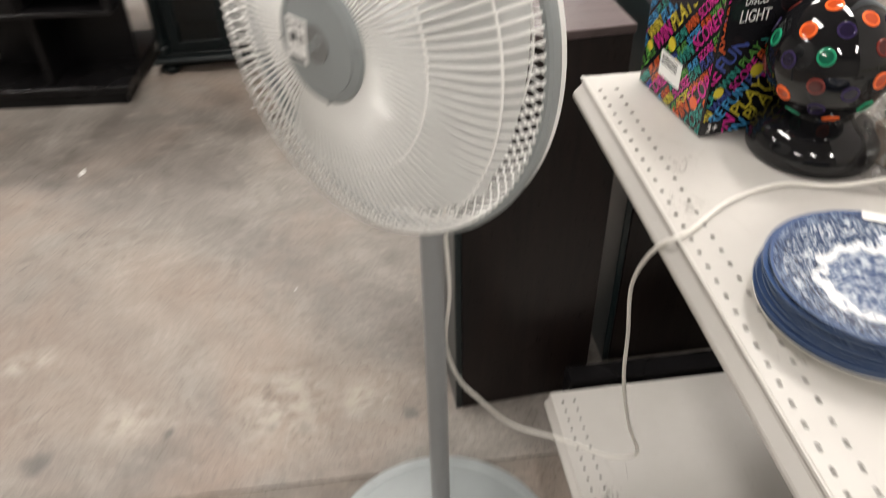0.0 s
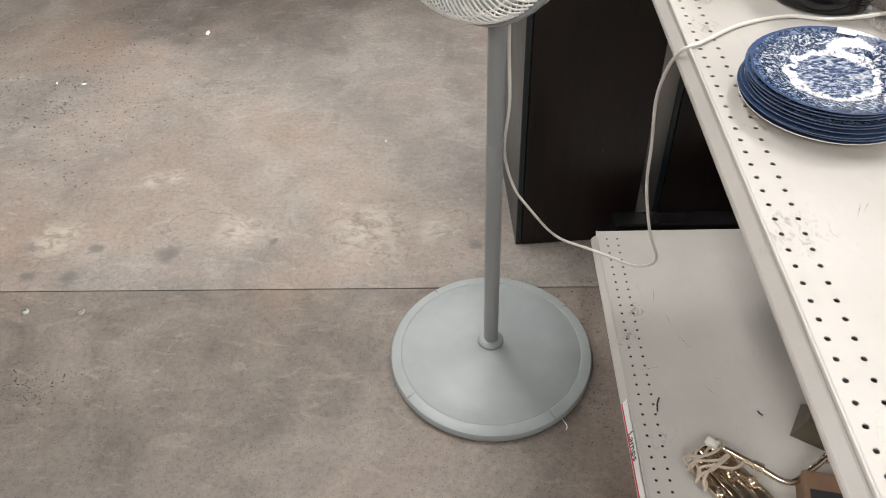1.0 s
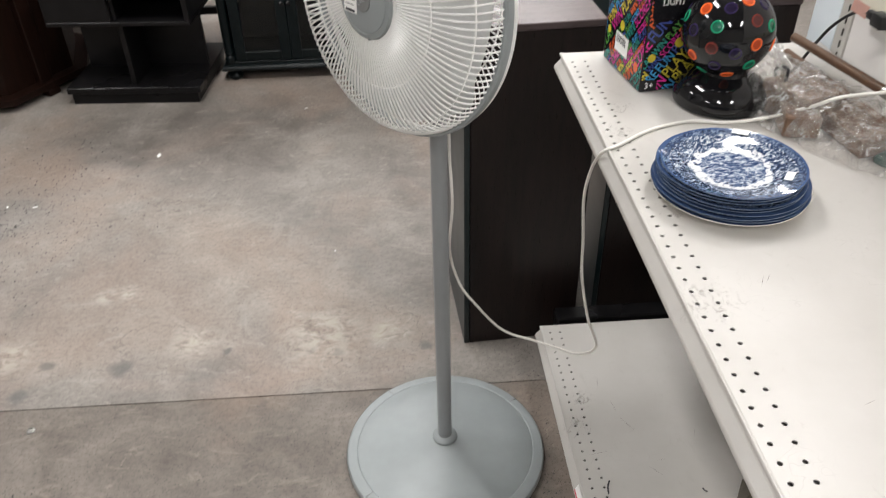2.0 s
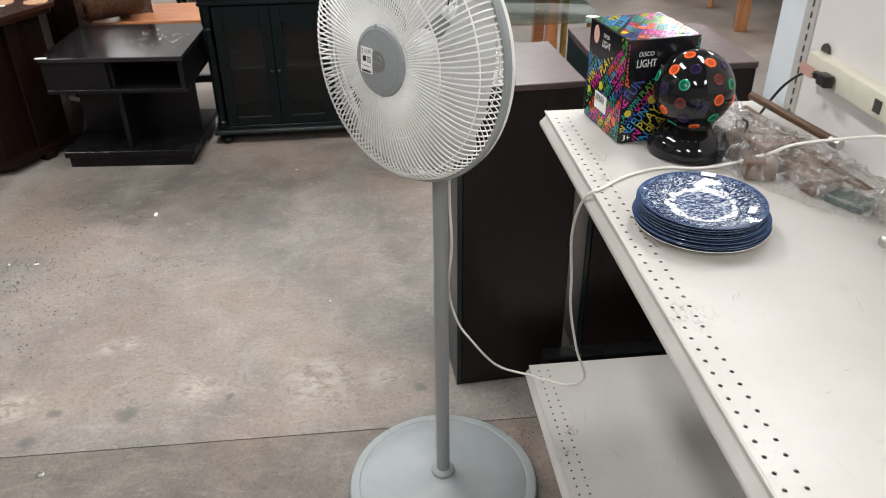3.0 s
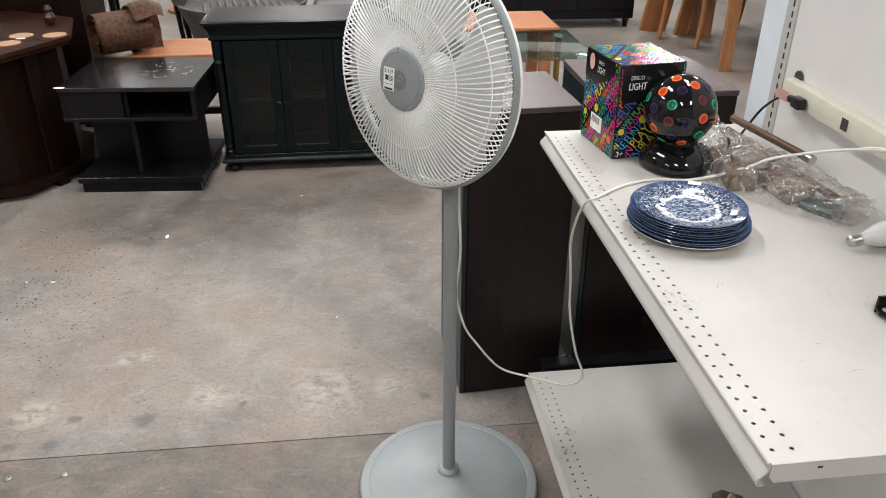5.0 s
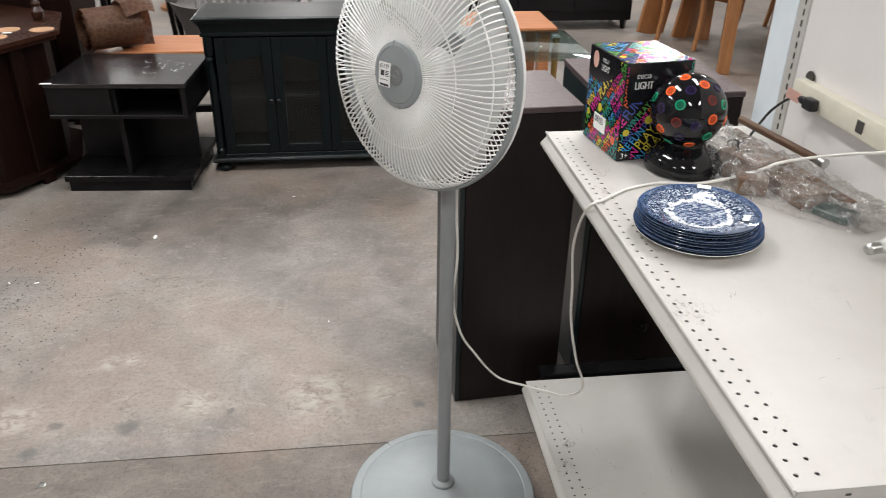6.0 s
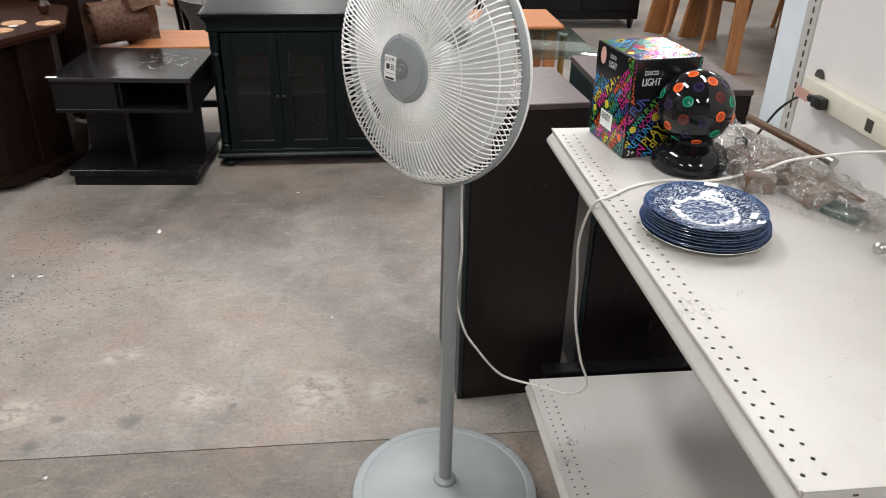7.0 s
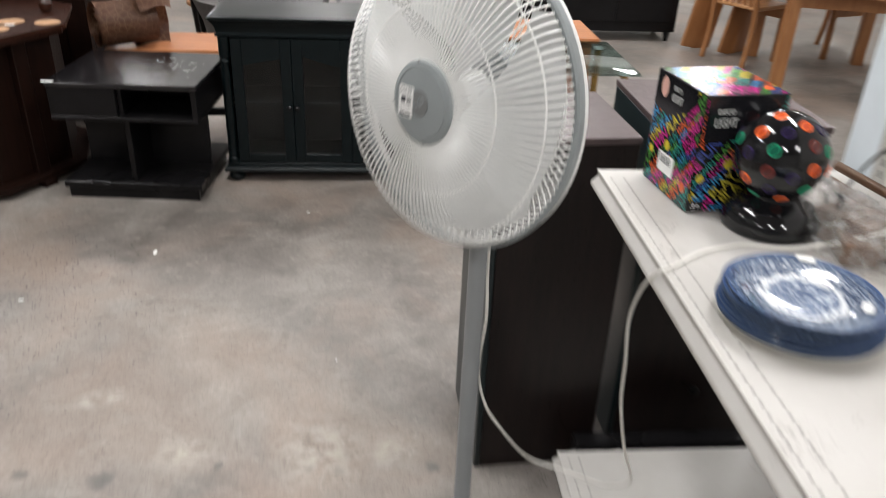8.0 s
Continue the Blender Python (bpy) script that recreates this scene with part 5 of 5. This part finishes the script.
boxpart("body", (-0.55, 0.52, 0, 0.4, 0.0, 1.25), M_CHERRY_SHADE, hutch)
boxpart("upright", (0.40, 0.52, -0.06, -0.0005, 0.0, 1.25), M_CHERRY_SHADE, hutch)
bm = bmesh.new()
lathe(bm, [(0.02, 0.7005), (0.028, 0.715), (0.032, 0.74), (0.018, 0.765), (0.022, 0.78), (0.012, 0.80)], 24, m=pose(-2.05, 2.48, 0.0205))
pst = part("turned_post", bm, M_CHERRY)
tagged(pst, "short turned cherry finial on the games table", "post")
# a pale wooden frame leaning under the table
fr = thing("picture_frame", pose(-2.56, 1.70, 0, 0, 0, 8), "pale wooden frame leaning by the games table", "frame")
for d in ((-0.2, 0.2, 0, 0.02, 0, 0.035), (-0.2, 0.2, 0, 0.02, 0.365, 0.4), (-0.2, -0.165, 0, 0.02, 0.0355, 0.3645), (0.165, 0.2, 0, 0.02, 0.0355, 0.3645)):
    boxpart("frame_bar", d, M_CHERRY, fr)

# ---- low pine table with the rolled hide ----
pt = thing("coffee_table", pose(-1.55, 2.87, 0), "low orange pine coffee table on black legs", "coffee table")
boxpart("top", (-0.34, 0.42, -0.16, 0.24, 0.455, 0.485), M_PINE, pt, bev=0.004)
for x in (-0.30, 0.38):
    for y in (-0.12, 0.20):
        boxpart("leg", (x - 0.025, x + 0.025, y - 0.025, y + 0.025, 0, 0.4545), M_BLACKPAINT, pt)
for zz in (0.12, 0.26):
    boxpart("rail", (-0.275, 0.355, -0.135, -0.105, zz, zz + 0.04), M_BLACKPAINT, pt)
rug = thing("rolled_hide_rug", pose(-1.77, 2.74, 0.486, 0, 0, 34) @ Matrix.Diagonal((1.08, 1.08, 1.08, 1)), "rolled tan rug embossed like reptile hide", "rug")
bm = bmesh.new()
rows = []
for i in range(14):
    x = -0.14 + 0.27 * i / 13
    row = []
    for k in range(72):
        a = k * 0.26
        r = 0.118 - 0.0011 * k
        row.append(bm.verts.new((x, r * math.cos(a - 0.6), 0.119 + r * math.sin(a - 0.6))))
    rows.append(row)
for p, q in zip(rows, rows[1:]):
    for k in range(71):
        bm.faces.new((p[k], p[k + 1], q[k + 1], q[k]))
bmesh.ops.solidify(bm, geom=bm.faces[:], thickness=0.005)
part("roll", bm, M_HIDE, rug)
bm = bmesh.new()
rows = []
for i in range(13):
    u = i / 12
    row = []
    for k in range(15):
        v = k / 14
        a = math.radians(150 - 250 * v)
        r = 0.127 + 0.022 * u
        w = 0.21 * (1 - 0.6 * abs(v - 0.62))
        row.append(bm.verts.new((0.04 + u * w, -0.01 + r * math.cos(a) * 0.95 - 0.03 * u, 0.125 + r * math.sin(a) + 0.03 * math.sin(3 * u + 4 * v) * u)))
    rows.append(row)
for p, q in zip(rows, rows[1:]):
    for k in range(14):
        bm.faces.new((p[k], p[k + 1], q[k + 1], q[k]))
bmesh.ops.solidify(bm, geom=bm.faces[:], thickness=0.005)
part("loose_flap", bm, M_HIDE, rug)

# ---- beyond the fan: glass table, pine table, sideboard ----
gl = thing("glass_table", pose(0.0, 0.0, 0), "glass-topped coffee table on brass legs", "coffee table")
bm = bmesh.new()
box(bm, -0.10, 0.885, 2.35, 3.04, 0.485, 0.50, 0.004, 2)
part("glass_top", bm, M_GLASS, gl, "thick greenish glass top").visible_shadow = False
for x, y in ((0.82, 2.425), (0.82, 2.97), (-0.04, 2.425), (-0.04, 2.97)):
    bm = bmesh.new()
    lathe(bm, [(0.020, 0.0), (0.020, 0.472)], 20, m=pose(x, y, 0))
    leg = part("leg", bm, M_BRASS, gl, "brass leg")
    bm = bmesh.new()
    lathe(bm, [(0.026, 0.4725), (0.026, 0.4845)], 20, m=pose(x, y, 0))
    part("pad", bm, M_STEEL, leg, "pale round pad under the glass")
tg = boxpart("price_tag", (-0.022, 0.022, -0.014, 0.014, 0, 0.001), M_PAPER, None, bev=0, m=pose(0.845, 2.41, 0.5005, 0, 0, 5))
tagged(tg, "small white price tag on the glass table", "price tag")
ot = thing("pine_table", pose(0.29, 3.37, 0), "orange pine dining table with square legs", "table")
boxpart("top", (-0.60, 0.57, -0.27, 0.25, 0.47, 0.50), M_PINE, ot, bev=0.004)
for x in (-0.53, 0.50):
    for y in (-0.20, 0.18):
        boxpart("leg", (x - 0.035, x + 0.035, y - 0.035, y + 0.035, 0, 0.4695), M_PINE, ot)
sb = thing("sideboard", pose(0.51, 5.20, 0), "long black sideboard with drawers on short legs", "sideboard")
boxpart("body", (0, 1.60, 0, 0.45, 0.085, 0.85), M_BLACKPAINT, sb)
boxpart("top", (-0.02, 1.62, -0.02, 0.46, 0.8505, 0.88), M_BLACKPAINT, sb)
for i in range(3):
    boxpart("drawer", (0.03 + i * 0.52, 0.53 + i * 0.52, -0.014, -0.0005, 0.17, 0.48), M_BLACKPAINT, sb, bev=0.003)
    boxpart("drawer", (0.03 + i * 0.52, 0.53 + i * 0.52, -0.014, -0.0005, 0.50, 0.82), M_BLACKPAINT, sb, bev=0.003)
for x in (0.05, 1.55):
    for y in (0.05, 0.40):
        bm = bmesh.new()
        tube(bm, [Vector((x, y, 0.0)), Vector((x, y, 0.0845))], [0.02, 0.034], 4)
        part("leg", bm, M_BLACKPAINT, sb, m=None)

# ---- oak dining set and boards by the end post ----
dt = thing("oak_dining_table", pose(2.29, 3.69, 0, 0, 0, -16), "honey oak dining table with thick square legs", "table")
bm = bmesh.new()
prism(bm, [(-0.10, 0.10), (-0.02, -0.04), (0.15, -0.09), (0.9, -0.09), (0.98, 0.0), (0.98, 1.2), (0.9, 1.28), (0.0, 1.28), (-0.10, 1.2)], 0.70, 0.735)
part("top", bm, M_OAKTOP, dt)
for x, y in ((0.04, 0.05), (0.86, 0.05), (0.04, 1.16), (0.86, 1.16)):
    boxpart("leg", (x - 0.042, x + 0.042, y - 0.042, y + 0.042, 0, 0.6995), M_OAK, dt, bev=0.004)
boxpart("apron", (0.083, 0.817, 0.03, 0.055, 0.60, 0.6995), M_OAK, dt)
boxpart("apron", (0.025, 0.05, 0.093, 1.117, 0.60, 0.6995), M_OAK, dt)


def dining_chair():
    c = thing("dining_chair", pose(0, 0, 0), "honey oak dining chair with a slatted back", "chair", "chairs round the oak table")
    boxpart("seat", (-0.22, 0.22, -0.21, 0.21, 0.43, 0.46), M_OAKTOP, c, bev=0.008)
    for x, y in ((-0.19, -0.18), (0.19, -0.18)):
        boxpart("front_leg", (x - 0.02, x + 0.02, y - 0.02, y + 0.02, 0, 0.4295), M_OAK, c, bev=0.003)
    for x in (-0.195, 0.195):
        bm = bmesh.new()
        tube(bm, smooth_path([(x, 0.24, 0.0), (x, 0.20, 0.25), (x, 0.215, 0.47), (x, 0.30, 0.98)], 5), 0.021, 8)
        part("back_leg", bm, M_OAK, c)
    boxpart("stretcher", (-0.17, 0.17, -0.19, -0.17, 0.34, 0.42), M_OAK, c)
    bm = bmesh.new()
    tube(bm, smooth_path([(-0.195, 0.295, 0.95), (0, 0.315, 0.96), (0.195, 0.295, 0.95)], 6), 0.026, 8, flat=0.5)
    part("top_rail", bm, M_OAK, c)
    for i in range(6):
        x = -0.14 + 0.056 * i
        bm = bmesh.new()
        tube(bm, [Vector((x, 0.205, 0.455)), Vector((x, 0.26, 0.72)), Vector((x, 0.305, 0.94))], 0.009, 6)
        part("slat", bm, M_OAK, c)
    return c


ch = dining_chair()
ch.matrix_basis = pose(2.50, 4.68, 0, 0, 0, 120)
copy_thing(ch, pose(3.35, 4.95, 0, 0, 0, 20))
for x, y, w, h, rx, ry, rz in ((2.24, 5.00, 0.30, 1.3, 0, 12, 20), (2.45, 4.82, 0.22, 1.35, 0, 14, 28), (2.58, 4.90, 0.20, 1.2, 0, 10, 40)):
    bm = bmesh.new()
    box(bm, -w / 2, w / 2, 0, 0.028, 0, h, 0.004)
    b = part("oak_board", bm, M_OAK, m=pose(x, y, 0.0, rx, ry, rz))
    tagged(b, "honey oak board leaning upright on its end", "board", "leaning boards")

# ---- behind the media cabinet ----
bc = thing("black_chair", pose(-2.05, 4.6, 0, 0, 0, 15) @ Matrix.Diagonal((1.15, 1.15, 1.15, 1)), "black wooden chair with a curved seat rail", "chair")
for x, y in ((-0.22, -0.2), (0.22, -0.2), (-0.2, 0.22), (0.2, 0.22)):
    bm = bmesh.new()
    tube(bm, smooth_path([(x * 1.1, y * 1.15, 0), (x, y, 0.25), (x, y, 0.45)], 4), [0.018] * 4 + [0.022] * 5, 8)
    part("leg", bm, M_BLACKPAINT, bc)
boxpart("seat", (-0.25, 0.25, -0.24, 0.25, 0.4505, 0.50), M_DARKUPH, bc, bev=0.02)
boxpart("backrest", (-0.23, 0.23, 0.22, 0.25, 0.5005, 0.95), M_BLACKPAINT, bc, bev=0.008)
rc = thing("rattan_chair", pose(-1.28, 4.3, 0, 0, 0, 10) @ Matrix.Diagonal((1.4, 1.4, 1.1, 1)), "dark grey rattan tub chair with a ribbed seat", "chair")
bm = bmesh.new()
lathe(bm, [(0.22, 0.0), (0.25, 0.05), (0.30, 0.30), (0.34, 0.42), (0.345, 0.44), (0.33, 0.44), (0.29, 0.40), (0.02, 0.38)], 48)
part("tub", bm, M_RATTAN, rc)
for i in range(11):
    x = -0.20 + 0.04 * i
    bm = bmesh.new()
    l = 0.6 * math.sqrt(0.28 ** 2 - x * x)
    tube(bm, [Vector((x, -l, 0.396)), Vector((x, 0, 0.401)), Vector((x, l, 0.396))], 0.013, 6)
    part("seat_rib", bm, M_RATTAN, rc)
bm = bmesh.new()
tube(bm, smooth_path([(0.33 * math.cos(a), 0.33 * math.sin(a), 0.47 + 0.10 * max(0, math.sin(a))) for a in [radians(-10 + 20 * i) for i in range(11)]], 4), 0.04, 10)
part("arm_roll", bm, M_RATTAN, rc)
ga = thing("grey_armchair", pose(-0.42, 3.95, 0), "plain grey fabric armchair", "armchair")
boxpart("body", (-0.35, 0.35, 0, 0.7, 0.08, 0.44), M_CUSHION, ga, bev=0.04)
boxpart("backrest", (-0.35, 0.35, 0.5, 0.72, 0.4405, 0.85), M_CUSHION, ga, bev=0.05)
for x in (-0.28, 0.28):
    for y in (0.08, 0.6):
        boxpart("foot", (x - 0.025, x + 0.025, y - 0.025, y + 0.025, 0, 0.0795), M_BLACKPAINT, ga)
ps = thing("pedestal_stand", pose(-2.05, 6.4, 0), "pale wooden pedestal stand with a turned stem", "stand")
bm = bmesh.new()
lathe(bm, [(0.24, 0.0), (0.24, 0.03), (0.20, 0.05), (0.05, 0.08), (0.035, 0.16), (0.055, 0.22), (0.03, 0.30), (0.045, 0.42), (0.03, 0.6)], 28)
part("stem", bm, M_OAK, ps)
boxpart("top", (-0.3, 0.3, -0.3, 0.3, 0.6005, 0.63), M_OAKTOP, ps)
bm = bmesh.new()
tube(bm, [Vector((-2.62, 5.2, 0.0)), Vector((-2.40, 5.1, 0.75))], 0.02, 10)
tube(bm, [Vector((-2.75, 5.1, 0.55)), Vector((-2.35, 5.1, 0.55))], 0.02, 10)
wl = part("white_tube_frame", bm, M_WIRE)
tagged(wl, "white tubular metal frame standing on the floor", "frame")

# ---- litter on the floor ----
rnd = random.Random(11)
for x, y, s in ((-1.366, 1.371, 0.022), (-1.755, 1.01, 0.012), (-0.78, 1.75, 0.008), (-1.86, 1.02, 0.009), (-0.12, -0.38, 0.008), (-0.6, 0.62, 0.005)):
    bm = bmesh.new()
    vs = []
    n = 7
    for k in range(n):
        a = 2 * math.pi * k / n
        r = s * rnd.uniform(0.6, 1.2)
        vs.append((r * math.cos(a), r * 0.38 * math.sin(a)))
    prism(bm, vs, 0.0005, 0.002)
    tagged(part("paper_scrap", bm, M_PAPER, m=pose(x, y, 0, 0, 0, rnd.uniform(0, 180)), smooth=False), "small white paper scrap lying on the concrete", "paper scrap", "paper scraps")
for x, y, l, rz in ((-0.09, -0.345, 0.05, 20), (-0.13, -0.47, 0.045, -40)):
    bm = bmesh.new()
    tube(bm, smooth_path([(-l / 2, 0, 0.0015), (0, 0.006, 0.0015), (l / 2, -0.002, 0.0015), (l / 2 + 0.006, -0.012, 0.0015)], 5), 0.0012, 5)
    tagged(part("white_thread", bm, M_PAPER, m=pose(x, y, 0, 0, 0, rz)), "short curled white thread on the concrete", "thread", "threads")
for x, y in ((-1.380, -0.117), (-1.535, -0.114)):
    bm = bmesh.new()
    lathe(bm, [(0.011, -0.001), (0.0105, 0.002), (0.007, 0.004), (0.0065, 0.001), (0.001, 0.0015)], 18)
    tagged(part("floor_anchor", bm, M_ZINC, m=pose(x, y, 0, 4, 3, 0)), "worn metal anchor set in the concrete floor", "anchor", "floor anchors")
# grit swept against the shelving
bm = bmesh.new()
for i in range(1300):
    if 260 <= i < 900:
        x, y, s = rnd.gauss(-1.76, 0.20), rnd.gauss(0.95, 0.32), rnd.uniform(0.0014, 0.0046)
    elif i >= 1150:
        x, y, s = rnd.gauss(-1.43, 0.07), rnd.gauss(-0.36, 0.04), rnd.uniform(0.001, 0.0035)
    elif i >= 900:
        x, y, s = rnd.gauss(-1.3, 0.5), rnd.gauss(-0.35, 0.18), rnd.uniform(0.0007, 0.002)
    elif i < 170:
        x, y, s = rnd.uniform(-0.2, 0.0), rnd.uniform(-0.55, 0.10), rnd.uniform(0.0008, 0.003)
        x = -0.0 - abs(rnd.gauss(0, 0.06))
    else:
        x, y, s = rnd.uniform(-2.0, -0.3), rnd.uniform(-0.6, 1.8), rnd.uniform(0.0008, 0.002)
    a = rnd.uniform(0, 6.28)
    p = [bm.verts.new((x + s * math.cos(a + q), y + s * math.sin(a + q) * rnd.uniform(0.4, 1), 0.0002)) for q in (0, 2.1, 4.2)]
    t = bm.verts.new((x, y, s * 0.8))
    for k in range(3):
        bm.faces.new((p[k], p[(k + 1) % 3], t))
tagged(part("floor_grit", bm, M_INK, smooth=False), "scattered dark grit on the concrete floor", "grit", kind="stuff")
